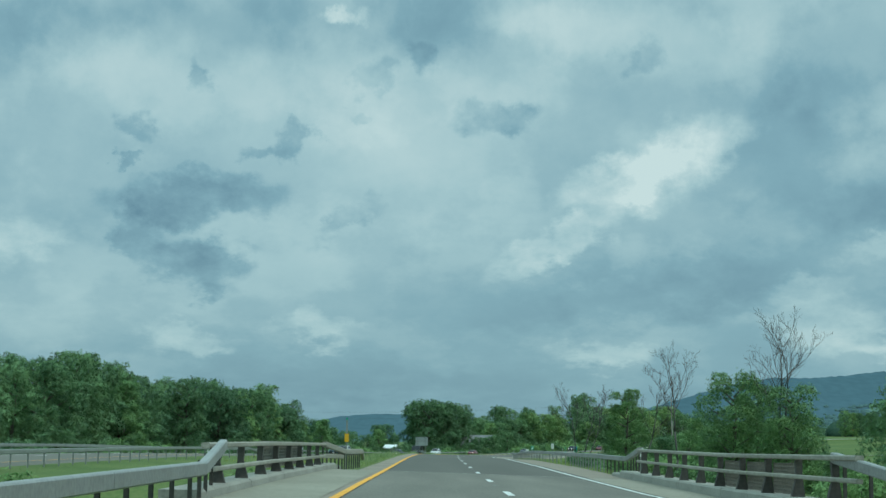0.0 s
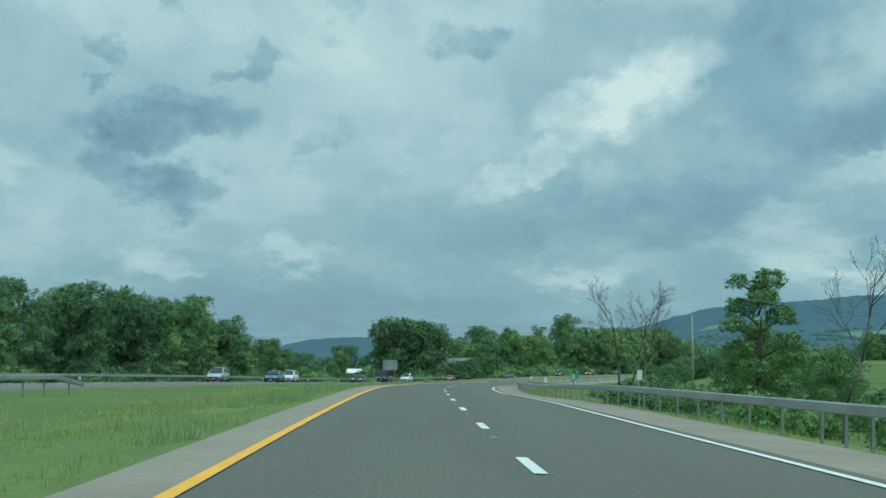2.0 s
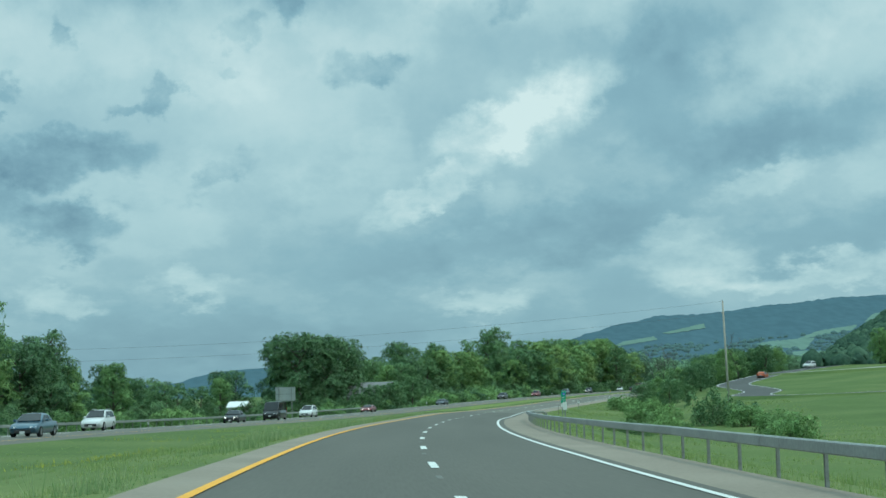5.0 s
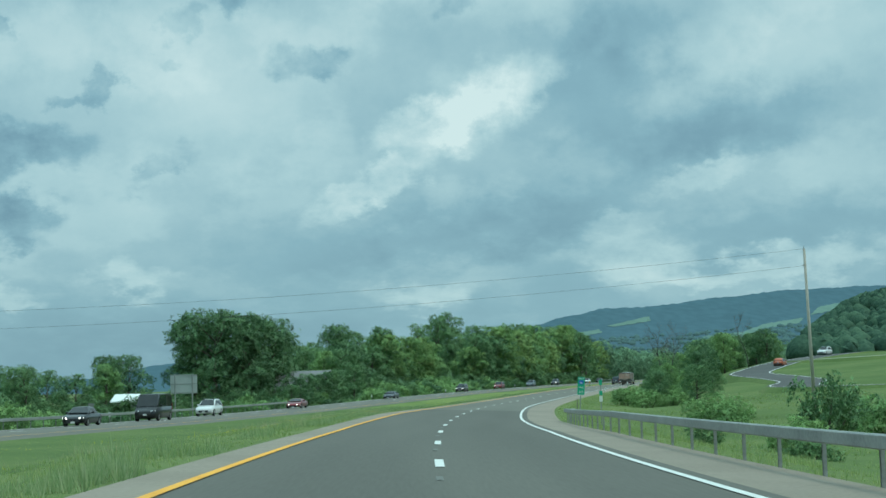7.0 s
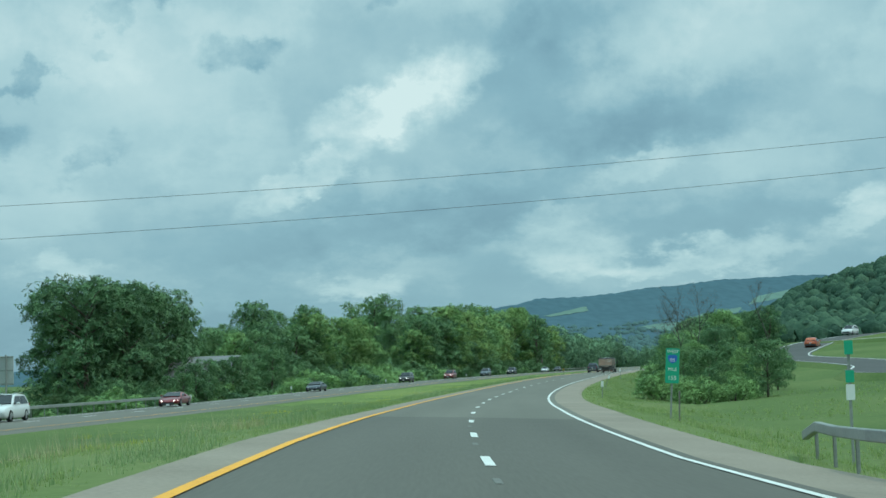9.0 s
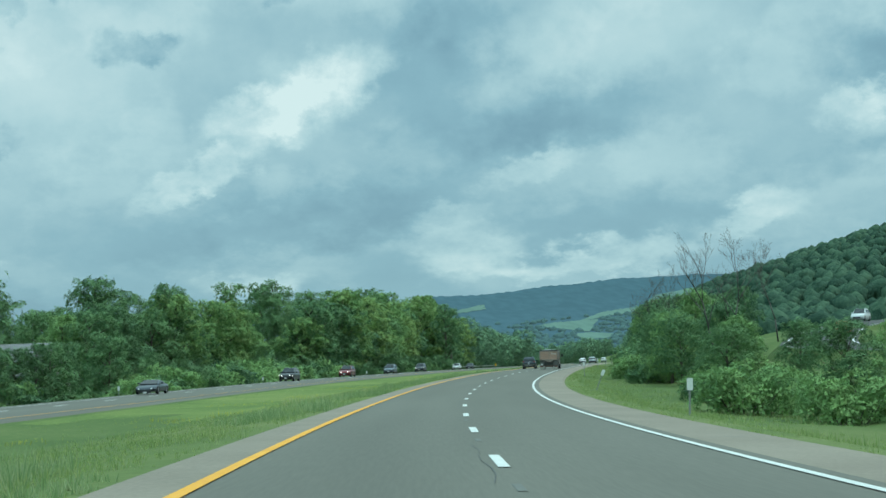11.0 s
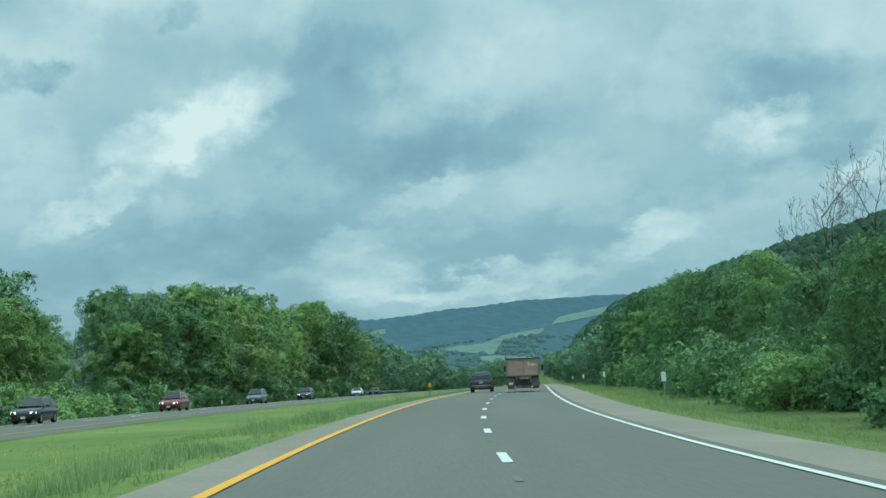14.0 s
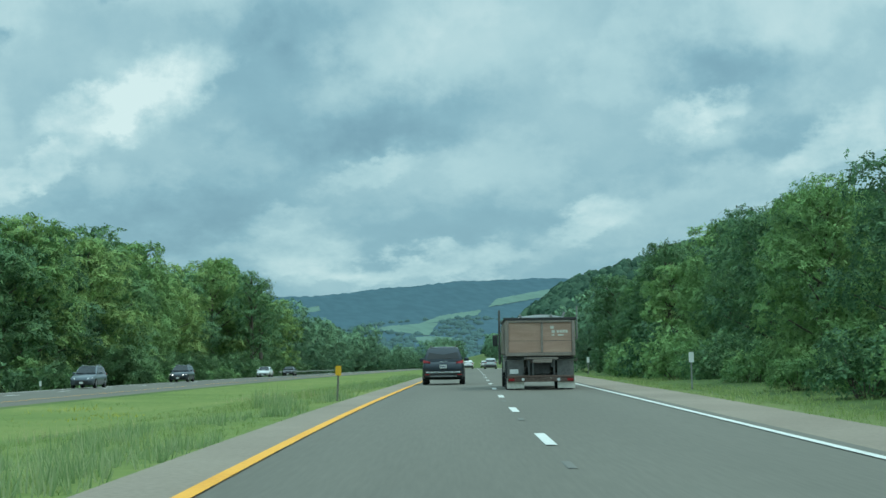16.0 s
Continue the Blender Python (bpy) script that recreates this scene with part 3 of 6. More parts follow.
def grow(bm, rng, a, way, length, r, level, tips, spread=0.5):
    """A limb in three bent pieces, with side limbs."""
    p0, w = Vector(a), Vector(way).normalized()
    pts = [p0]
    for i in range(3):
        w = (w + Vector(rng.normal(scale=0.13, size=3)) + Vector((0, 0, 0.05))).normalized()
        pts.append(pts[-1] + w * length / 3)
    for i in range(3):
        rod(bm, pts[i], pts[i + 1], max(r * (1 - 0.24 * i), 0.006), max(r * (1 - 0.24 * (i + 1)), 0.005), 6 if level == 0 else 4 if level == 1 else 3)
    tips.append(pts[-1])
    if level < 4:
        many = (6, 5, 4, 3)[level]
        for i in range(many):
            f = 0.28 + 0.72 * (i + rng.random()) / many
            k = min(int(f * 3), 2)
            start = pts[k].lerp(pts[k + 1], f * 3 - k)
            side = Vector(rng.normal(size=3))
            side = (side - w * side.dot(w)).normalized()
            grow(bm, rng, start, w * (1 - spread) + side * spread * 1.1 + Vector((0, 0, 0.26)), length * (0.48 if level else 0.58) * (1.15 - 0.4 * f), r * 0.5 * (1.1 - 0.4 * f), level + 1, tips, spread)


def make_tree(seed, height, width, mat, label, leaves=2600, size=0.34, clear=0.18, lobes=11, name="tree", puff=1.0):
    rng = np.random.default_rng(seed)
    root = empty(name, label=label, category="tree")
    bm = bmesh.new()
    r0 = 0.022 * height
    top = Vector((rng.normal() * 0.3, rng.normal() * 0.3, height * 0.72))
    rod(bm, (0, 0, -0.6), top * 0.45, r0 * 1.25, r0 * 0.8, 7)
    rod(bm, top * 0.45, top, r0 * 0.8, r0 * 0.3, 6)
    lob = []
    for i in range(lobes):
        f = clear + (1 - clear) * (i + 0.4) / lobes
        env = math.sin(math.pi * min(1.0, 0.18 + 0.75 * f)) ** 0.7
        ang = i * 2.4 + rng.random()
        rr = width / 2 * env * (0.45 + 0.4 * rng.random())
        rl = width / 2 * (0.34 + 0.22 * rng.random()) * (0.75 + 0.4 * env) * puff
        c = Vector((math.cos(ang) * rr, math.sin(ang) * rr, min(f * height, height - rl * 0.7)))
        lob.append((*c, rl))
        rod(bm, (top.x * f * 0.6, top.y * f * 0.6, max(c.z - rl * 0.9, height * 0.12)), c, r0 * 0.4, r0 * 0.1, 5)
    part("trunk", bm, BARK, root, smooth=True)
    v, f, nv = leaf_cloud(rng, lob, leaves, size)
    obj("crown", leafy("crown", v, f, nv, mat), root)
    return root


def make_bare_tree(seed, height, label, stems=1, spread=0.5):
    rng = np.random.default_rng(seed)
    root = empty("bare_tree", label=label, category="tree")
    for i in range(stems):
        bm, tips = bmesh.new(), []
        lean = Vector(((i - (stems - 1) / 2) * 0.34 + rng.normal() * 0.08, rng.normal() * 0.08, 1))
        base = Vector((i * 0.35 - 0.15 * stems, rng.normal() * 0.2, -0.4))
        rod(bm, base, base + lean * height * 0.25, 0.0095 * height, 0.0080 * height, 7)
        grow(bm, rng, base + lean * height * 0.25, lean, height * 0.62, 0.0078 * height, 0, tips, spread)
        part("trunk", bm, DEADWOOD, root, smooth=True)
    return root


def make_bush(seed, height, width, mat, label, leaves=900, size=0.24):
    rng = np.random.default_rng(seed)
    root = empty("bush", label=label, category="bush")
    bm = bmesh.new()
    lob = []
    for i in range(12):
        ang, rr = i * 2.4, width / 2 * math.sqrt(rng.random()) * 0.75
        rl = min(height * 0.42, width * 0.24) * (0.5 + 0.55 * rng.random())
        c = Vector((math.cos(ang) * rr, math.sin(ang) * rr, rl * 0.55 + (height - rl * 1.5) * rng.random() * (1.1 - rr / width)))
        lob.append((*c, rl))
        rod(bm, (c.x * 0.25, c.y * 0.25, -0.4), c, 0.05, 0.015, 4)
    for i in range(6):
        ang, rl = i * 1.05 + rng.random(), min(height * 0.30, width * 0.20)
        lob.append((math.cos(ang) * width * 0.33, math.sin(ang) * width * 0.33, rl * 0.35, rl))
    part("stem", bm, BARK, root)
    v, f, nv = leaf_cloud(rng, lob, leaves, size, 0.95)
    obj("foliage", leafy("foliage", v, f, nv, mat), root)
    return root


def put(proto, used, s, d, turn, scale, sink=0.0, tall=1.0):
    """The prototype itself the first time, then copies."""
    pt = ground(s, d)
    m = pose(pt[0], pt[1], pt[2] - sink, 0, 0, turn)
    sc = (scale, scale, scale * tall)
    if proto.name not in used:
        used.add(proto.name)
        o = proto
        o.matrix_basis = m
    else:
        o = copy_thing(proto, m)
    o.scale = sc
    return o


USED = set()
ROUND = [make_tree(11 + i, 12, w_, m_, lb, leaves=int(n_ * 0.70), size=0.46, clear=0.06, lobes=20, puff=0.80) for i, (w_, m_, lb, n_) in enumerate((
    (9.0, LEAF, "full broad green deciduous tree in the roadside wood", 3500), (7.5, LEAF_DARK, "dark green dense deciduous tree in the wood", 3100),
    (8.2, LEAF, "leafy green tree with an uneven rounded crown", 3200), (6.5, LEAF_LIGHT, "fresh bright green young tree in full leaf", 2700),
    (10.5, LEAF_DARK, "large spreading dark green tree with drooping sides", 4200), (8.8, LEAF_OLIVE, "broad olive-green tree, leaf colour brightened as if sunlit", 3500), (8.0, LEAF_LIGHT, "light green broad-crowned tree at the wood's edge", 3300)))]
SPARSE = [make_tree(31 + i, 12, 5.0, m_, "tall thin-leaved tree with branches showing through its crown", leaves=1300, size=0.36, lobes=14, clear=0.3) for i, m_ in enumerate((LEAF, LEAF_LIGHT))]
BUSH = [make_bush(51 + i, 3.0, w_, m_, lb, 520, 0.38) for i, (w_, m_, lb) in enumerate((
    (5.0, LEAF, "rounded green roadside bush"), (6.0, LEAF_LIGHT, "light green spreading sumac thicket"), (4.2, LEAF_DARK, "dark green shrub at the wood's edge"), (5.5, LEAF_LIGHT, "bright leafy bush in the rough grass")))]
NEAR = [make_tree(91 + i, 12, w_, m_, lb, leaves=4400, size=0.36, lobes=15, clear=0.10) for i, (w_, m_, lb) in enumerate((
    (8.0, LEAF_LIGHT, "bright green leafy tree close beside the road"), (8.6, LEAF, "green leafy roadside tree with several rounded heads"), (9.5, LEAF, "spreading green tree on the roadside slope")))]
CLOSE = [make_tree(191 + i, 8, w_, LEAF_FINE, lb, leaves=13000, size=0.115, lobes=16, clear=0.16, puff=0.74) for i, (w_, lb) in enumerate((
    (4.4, "slender bright green leafy tree close beside the guardrail"), (5.6, "young leafy green tree with several upright heads")))]
NEARBUSH = [make_bush(97 + i, 3.0, w_, m_, lb, 1150, 0.27) for i, (w_, m_, lb) in enumerate((
    (5.0, LEAF_LIGHT, "light green leafy bush behind the guardrail"), (5.6, LEAF, "dense green roadside shrub"), (4.6, LEAF_LIGHT, "fresh green sapling thicket in the rough grass")))]
rng = np.random.default_rng(5)


def belt(s0, s1, step, d0, d1, h0, h1, kinds, base=12.0, jitter=2.0, tall=(0.88, 1.04), vary=0.12):
    """A row of plants between two distances from the road, from height h0 to h1."""
    s = s0
    while s < s1:
        f = (s - s0) / max(s1 - s0, 1)
        d = d0 + (d1 - d0) * f + rng.normal() * jitter
        hgt = (h0 + (h1 - h0) * f) * (1 - vary + 2 * vary * rng.random())
        pr = kinds[int(rng.integers(len(kinds)))]
        put(pr, USED, s + rng.normal() * step * 0.2, d, rng.random() * 360, hgt / base, 0.1, tall[0] + (tall[1] - tall[0]) * rng.random())
        s += step * (0.75 + 0.5 * rng.random())


def far_wood(name, rows, label, thin=2, big=1.35, mat=None, source=None, base_h=12.0):
    """Distant woodland joined into one object, from the same trees."""
    fr = np.random.default_rng(len(name))
    V, F, NV, base = [], [], [], 0
    for s0, s1, step, d0, d1, h0, h1 in rows:
        for s in np.arange(s0, s1, step):
            u = (s - s0) / (s1 - s0)
            pr = (source or ROUND)[int(fr.integers(len(source or ROUND)))]
            me = next(c for c in pr.children if c.name.startswith(("crown", "foliage"))).data
            co = np.empty(len(me.vertices) * 3)
            me.vertices.foreach_get("co", co)
            co = co.reshape(-1, 4, 3)[::thin].reshape(-1, 3)
            k = (h0 + (h1 - h0) * u) * (0.80 + 0.40 * fr.random()) / base_h
            a = fr.random() * 6.283
            rot_ = np.array([[math.cos(a), -math.sin(a), 0], [math.sin(a), math.cos(a), 0], [0, 0, 1]])
            cen = co.reshape(-1, 4, 3).mean(1, keepdims=True)
            co = ((co.reshape(-1, 4, 3) - cen) * big + cen).reshape(-1, 3)
            q = ground(s + fr.normal() * step * 0.25, d0 + (d1 - d0) * u + fr.normal() * 2)
            V.append(co @ rot_.T * k + q)
            out = (cen[:, 0] - np.array([0, 0, base_h / 2])) @ rot_.T * np.array([1.3, 1.3, 0.8]) + fr.normal(scale=1.2, size=(len(cen), 3))
            NV.append(np.repeat(out / np.linalg.norm(out, axis=1)[:, None], 4, 0))
            b4 = base + np.arange(len(co) // 4)[:, None] * 4
            F += np.concatenate([b4 + np.array([[0, 2, 1]]), b4 + np.array([[1, 2, 3]])]).tolist()
            base += len(co)
    return obj(name, leafy(name, np.concatenate(V), F, np.concatenate(NV), mat or LEAF), label=label, category="wood", kind="stuff")


# the wood beyond the oncoming carriageway
# brighter-leaved set: sunlight on the later stretch comes from its leaf colours
SUNNY = [ROUND[0], ROUND[2], ROUND[5], ROUND[5], ROUND[6], ROUND[1]]
belt(60, 330, 8, -58, -55, 13.2, 15.4, ROUND[:4])
belt(330, 372, 8, -60, -60, 15.8, 14, ROUND[:4])
belt(372, 430, 8, -60, -63, 11.5, 8.8, ROUND[:4])
belt(430, 466, 8, -62, -60, 8.8, 11, ROUND[:4])
belt(554, 580, 7, -60, -60, 11.5, 15.5, ROUND)
belt(586, 650, 7, -60, -58, 16.6, 17.0, SUNNY)
belt(650, 690, 7, -47, -46, 16.2, 18.5, SUNNY)
belt(690, 850, 8, -46, -46, 19.5, 21.5, SUNNY)
far_wood("wood_behind", [(40, 370, 9, -70, -68, 12.6, 15.5), (330, 400, 9, -78, -80, 12.5, 10), (400, 480, 9, -80, -84, 9, 9.5), (570, 700, 9, -76, -70, 14.5, 16.5), (690, 850, 9, -60, -60, 19, 20.5)], "deep green woodland behind the roadside trees", 4, 1.7)
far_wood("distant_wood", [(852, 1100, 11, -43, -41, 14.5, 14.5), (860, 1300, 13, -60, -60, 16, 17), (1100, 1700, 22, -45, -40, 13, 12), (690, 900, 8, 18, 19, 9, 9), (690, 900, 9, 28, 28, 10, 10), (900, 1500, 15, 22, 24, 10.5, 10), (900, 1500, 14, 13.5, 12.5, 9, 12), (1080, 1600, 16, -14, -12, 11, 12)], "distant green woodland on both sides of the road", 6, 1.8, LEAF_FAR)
for s_, d_, h_, i_ in ((496, -61, 18.6, 4), (501, -57.5, 17.8, 1), (510, -60, 18.2, 4), (517, -58, 17.5, 1), (524, -61, 16.5, 4), (501, -67, 18, 1), (512, -67, 17.5, 1), (478, -43.6, 4.6, 1), (484, -43.6, 4.9, 0), (489, -43.6, 6.0, 1), (494, -43.8, 6.6, 2), (500, -44, 6.4, 1), (504, -43.4, 6.8, 1), (509, -43.6, 7.0, 2), (515, -44.5, 7.2, 1), (225, -57, 16.6, 2), (235, -58, 17.0, 1), (244, -57, 16.2, 0), (531, -52.5, 5.6, 1), (525, -55, 6.6, 2), (537, -50.5, 5.2, 0), (546, -50, 8.5, 0), (552, -54, 12, 2)):
    put(ROUND[i_], USED, s_, d_, s_ * 7 % 360, h_ / 12)
for s_, d_, h_ in ((336, -56, 17), (341, -57, 17.5), (366, -58, 15), (800, -92, 29), (808, -90, 30), (812, -94, 28), (776, -36, 18), (788, -36, 17), (300, -56, 16.5), (635, -58, 19.5), (602, -59, 18), (610, -62, 18.5)):
    put(SPARSE[int(s_) % 2], USED, s_, d_, s_ * 11 % 360, h_ / 12)
belt(90, 540, 5, -43, -43, 2.8, 2.8, BUSH, 3.0, 1.6, vary=0.45)
belt(540, 660, 4.5, -46, -42, 4.6, 4.6, BUSH, 3.0, 2.0, vary=0.4)
belt(660, 780, 5, -37.5, -36.5, 2.8, 3.2, BUSH, 3.0, 1.0, vary=0.4)
far_wood("thicket", [(90, 500, 6, -49, -49, 4.6, 4.6), (556, 650, 6, -51, -49, 6.0, 6.0), (650, 850, 6, -39.5, -39, 4.6, 5.0), (64, 130, 6, 32, 46, 4.2, 4.4), (75, 200, 8, 26, 36, 3.4, 3.2)], "green undergrowth between the trees and the road", 2, 1.3, LEAF, BUSH, 3.0)
# right of the road
belt(62, 180, 6.5, 16, 19, 2.4, 2.4, NEARBUSH, 3.0, 2.0, vary=0.4)
for s_, d_, h_, i_ in ((160, 24, 5, 0), (165, 22, 4.4, 1), (172, 25, 5, 2), (176, 22.5, 4.2, 0), (180, 28, 5, 1), (187, 31, 5.4, 2), (72, 22, 6, 2), (64, 20, 6.5, 1), (175, 34, 6, 2), (118, 26, 5.5, 2)):
    put(NEAR[i_], USED, s_, d_, s_ * 13 % 360, h_ / 12)
for s_, d_, h_, i_ in ((100, 18, 7.4, 1), (104, 20.5, 7.2, 0), (97, 21, 6.6, 1), (140.6, 15.8, 7.8, 0), (146, 17, 5.6, 1)):
    put(CLOSE[i_], USED, s_, d_, s_ * 13 % 360, h_ / 8)
for k_, (s_, d_, h_, n_) in enumerate(((95.6, 14.2, 8.2, 1), (99.4, 21.2, 10.4, 2), (123, 15.2, 8.0, 1), (188.3, 15.1, 9.6, 3), (468.3, 18.2, 10.2, 2), (515.4, 17.0, 9.3, 2), (535, 30, 10, 1))):
    t_ = make_bare_tree(70 + k_, h_, "bare dead grey tree with forking limbs beside the road", n_)
    q_ = ground(s_, d_)
    t_.matrix_basis = pose(q_[0], q_[1], q_[2], 0, 0, k_ * 77)
for s_, d_, h_, i_ in ((290, 15.5, 1.5, 1), (312, 19, 2.0, 0), (333, 29, 3.2, 2), (344, 19, 3.0, 0), (351, 30, 2.4, 1), (362, 22, 2.2, 3), (300, 28, 2.5, 0), (270, 24, 2.4, 3), (252, 30, 3, 0), (285, 40, 3.2, 1), (318, 15, 1.2, 1), (326, 22, 1.4, 3)):
    put(NEARBUSH[i_ % 3], USED, s_, d_, s_ * 17 % 360, h_ / 3.0)
# clumps on the slope inside the bend, with open grass between them
for k_, (s_, d_, h_) in enumerate(((424, 17.5, 4.2), (421, 22, 4.6), (428, 21, 4.0), (436, 24.5, 3.5), (457, 17.2, 4.5), (462, 18.4, 5.0), (459, 22, 4.2), (490, 17, 5.6), (496, 16.5, 6.0), (503, 17, 6.2), (510, 16.5, 6.5), (517, 18, 6.3),
                                   (505, 22, 5.8), (516, 23, 6.0), (525, 19, 5.6), (534.8, 18.8, 5.8), (545, 20, 5.4), (556, 19, 6.2), (566, 18, 7.5), (575, 18, 8.5), (587, 17, 9.0), (595, 18, 9.2), (604, 17.5, 9.0), (583, 23, 8.8), (612, 19, 9.2))):
    put(NEAR[(k_ * 7 + 1) % 3], USED, s_, d_, s_ * 13 % 360, h_ / 12)
for k_, (s_, d_, h_) in enumerate(((446, 17.8, 1.8), (440, 18.5, 1.6), (432, 16, 1.5), (418, 19, 2.2), (453, 15.5, 1.8), (466, 16, 1.6), (487, 17.5, 1.0), (498, 14.2, 1.8), (514, 13.6, 3.0), (519, 14, 2.6), (524, 13.8, 2.9),
                                   (530, 14.5, 2.4), (540, 13.6, 2.1), (546, 13.2, 2.0), (553, 14, 1.6), (560, 14.3, 2.6), (568, 13.8, 2.4), (578, 13.5, 1.6), (590, 14, 2.2), (600, 14.5, 2.8), (612, 14.8, 3.2), (624, 15, 4.0), (632, 14.8, 4.4), (640, 15, 4.6), (648, 15, 4.2), (656, 15.2, 3.6), (665, 16, 3), (676, 16, 3))):
    put(NEARBUSH[k_ % 3], USED, s_, d_, s_ * 17 % 360, h_ / 3.0)
belt(538, 680, 4.6, 16.2, 16.8, 3.2, 4.0, NEARBUSH, 3.0, 0.7, vary=0.35)
belt(416, 468, 4.0, 18, 18.5, 2.4, 2.6, NEARBUSH, 3.0, 1.6, vary=0.35)
belt(497, 536, 4.2, 16.4, 17, 2.4, 2.8, NEARBUSH, 3.0, 1.0, vary=0.35)
belt(112, 186, 6, 22, 30, 2.6, 2.6, NEARBUSH, 3.0, 2.5, vary=0.3)
for s_, d_, h_ in ((184, 15.5, 2.8), (189, 14.8, 2.2), (192, 18, 3.0), (200, 21, 2.4)):
    put(NEARBUSH[1], USED, s_, d_, s_ * 17 % 360, h_ / 3.0)
belt(622, 690, 6, 19, 18.5, 10.2, 10.6, ROUND, 12, 1.2)
belt(600, 690, 7, 28, 27, 8.5, 9.0, ROUND, 12, 2)
belt(566, 690, 6, 64, 92, 8.5, 10, ROUND, 12, 3)
belt(560, 690, 9, 80, 108, 10, 12, ROUND, 12, 3)
put(NEARBUSH[1], USED, 338, 25.5, 40, 1.05, 0.1, 1.5)
belt(28, 60, 3.5, -7.5, -8.5, 1.5, 1.5, NEARBUSH, 3.0, 0.8, vary=0.3)
belt(28, 60, 4.5, -13, -13, 1.8, 1.8, NEARBUSH, 3.0, 1.5, vary=0.3)


# ---------------------------------------------------------------- distant hills
# greens muted towards blue, so the hillside's haze sits in the base colour
FOREST = material("haze_muted_hillside_wood", [(0.036, 0.078, 0.054), (0.058, 0.116, 0.076), (0.088, 0.162, 0.100)], 0.95, scale=0.05, grain=16, island=0.35, spec=0.1, bump=0.8, patchy=0.4, translucent=0.1, relief=0.6)


# distance haze is painted: a bluish base colour plus emission of the same colour
def haze_tinted_land(name, colour, haze_glow):
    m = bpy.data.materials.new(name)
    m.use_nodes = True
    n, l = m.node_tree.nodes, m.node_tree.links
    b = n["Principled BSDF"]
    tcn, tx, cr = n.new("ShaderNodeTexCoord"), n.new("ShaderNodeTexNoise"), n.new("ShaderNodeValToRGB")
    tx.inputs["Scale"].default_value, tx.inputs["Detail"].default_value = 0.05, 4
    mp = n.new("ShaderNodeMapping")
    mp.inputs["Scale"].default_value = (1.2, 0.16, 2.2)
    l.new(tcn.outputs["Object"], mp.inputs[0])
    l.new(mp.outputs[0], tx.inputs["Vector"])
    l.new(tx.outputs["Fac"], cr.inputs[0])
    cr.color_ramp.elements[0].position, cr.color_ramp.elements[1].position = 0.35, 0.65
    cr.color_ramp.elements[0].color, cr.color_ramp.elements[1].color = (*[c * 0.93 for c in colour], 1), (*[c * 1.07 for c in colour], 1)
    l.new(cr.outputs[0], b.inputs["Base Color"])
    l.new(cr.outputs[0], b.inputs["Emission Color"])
    b.inputs["Emission Strength"].default_value = haze_glow
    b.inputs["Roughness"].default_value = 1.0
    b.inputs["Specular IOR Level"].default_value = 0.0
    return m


RIDGE_AZ = [-40, -9, -6, -4.9, -3.3, -2, 0.5, 3, 6, 8.4, 10.2, 12, 14, 16.4, 18, 21.5, 26, 32, 45, 60]
RIDGE_EL = [0.3, 0.3, 0.45, 0.76, 0.95, 0.86, 0.7, 0.6, 0.9, 1.6, 2.1, 2.45, 2.5, 2.72, 2.85, 2.92, 2.8, 2.6, 2.5, 2.0]
RIDGE_C, RIDGE_R = (10.0, 320.0), 4000.0


def ridge_point(az, f):
    """A place on the far slope: f is 0 at its foot and 1 on the crest."""
    el = np.interp(az, RIDGE_AZ, RIDGE_EL)
    r = RIDGE_R * (0.62 + 0.38 * f)
    z = -12 + (math.tan(math.radians(el)) * RIDGE_R + 12) * (0.12 * f + 0.88 * f ** 1.5)
    a = math.radians(az)
    return Vector((RIDGE_C[0] + r * math.sin(a), RIDGE_C[1] + r * math.cos(a), z))


# fields on the far slope: four corners each, as azimuth and share of the slope
MEADOWS = (((10.15, 0.69), (10.6, 0.745), (11.75, 0.745), (11.9, 0.695)), ((12.05, 0.772), (13.58, 0.862), (13.66, 0.806), (12.3, 0.757)), ((19.35, 0.72), (19.63, 0.80), (21.9, 0.90), (21.6, 0.815)), ((15.31, 0.559), (15.98, 0.581), (17.61, 0.583), (17.3, 0.455)),
           ((16.7, 0.560), (17.7, 0.650), (19.12, 0.695), (18.95, 0.640)), ((16.53, 0.439), (17.3, 0.45), (18.43, 0.412), (17.47, 0.353)))


def meadow(az, f):
    """Whether a place on the slope lies in one of the fields."""
    for c in MEADOWS:
        side = [(c[(i + 1) % 4][0] - c[i][0]) * (f - c[i][1]) - (c[(i + 1) % 4][1] - c[i][1]) * (az - c[i][0]) for i in range(4)]
        if all(q < 0 for q in side) or all(q > 0 for q in side):
            return 1
    return 0


az_l, f_l = np.concatenate([np.arange(-30, 8, 0.25), np.arange(8, 27, 0.1), np.arange(27, 50.01, 0.25)]), np.linspace(0, 1, 110)
vs, fs = [], []
for a_ in az_l:
    for f_ in f_l:
        q_ = ridge_point(a_, f_)
        q_.z += (4.0 * noise.noise(q_ * 0.02) + 4.0 * noise.noise(q_ * 0.06) if f_ > 0.985 else 0.0)
        vs.append(q_)
n_ = len(f_l)
for i in range(len(az_l) - 1):
    for j in range(n_ - 1):
        fs.append((i * n_ + j, (i + 1) * n_ + j, (i + 1) * n_ + j + 1, i * n_ + j + 1))
# ridge, fields and valley woods all carry the haze as tint and glow
obj("far_hills", mesh_of("far_hills", vs, fs, haze_tinted_land("haze_painted_wooded_hills", (0.050, 0.100, 0.121), 0.45), smooth=True), label="long hazy blue-green wooded ridge in the distance", category="hills", kind="structure")
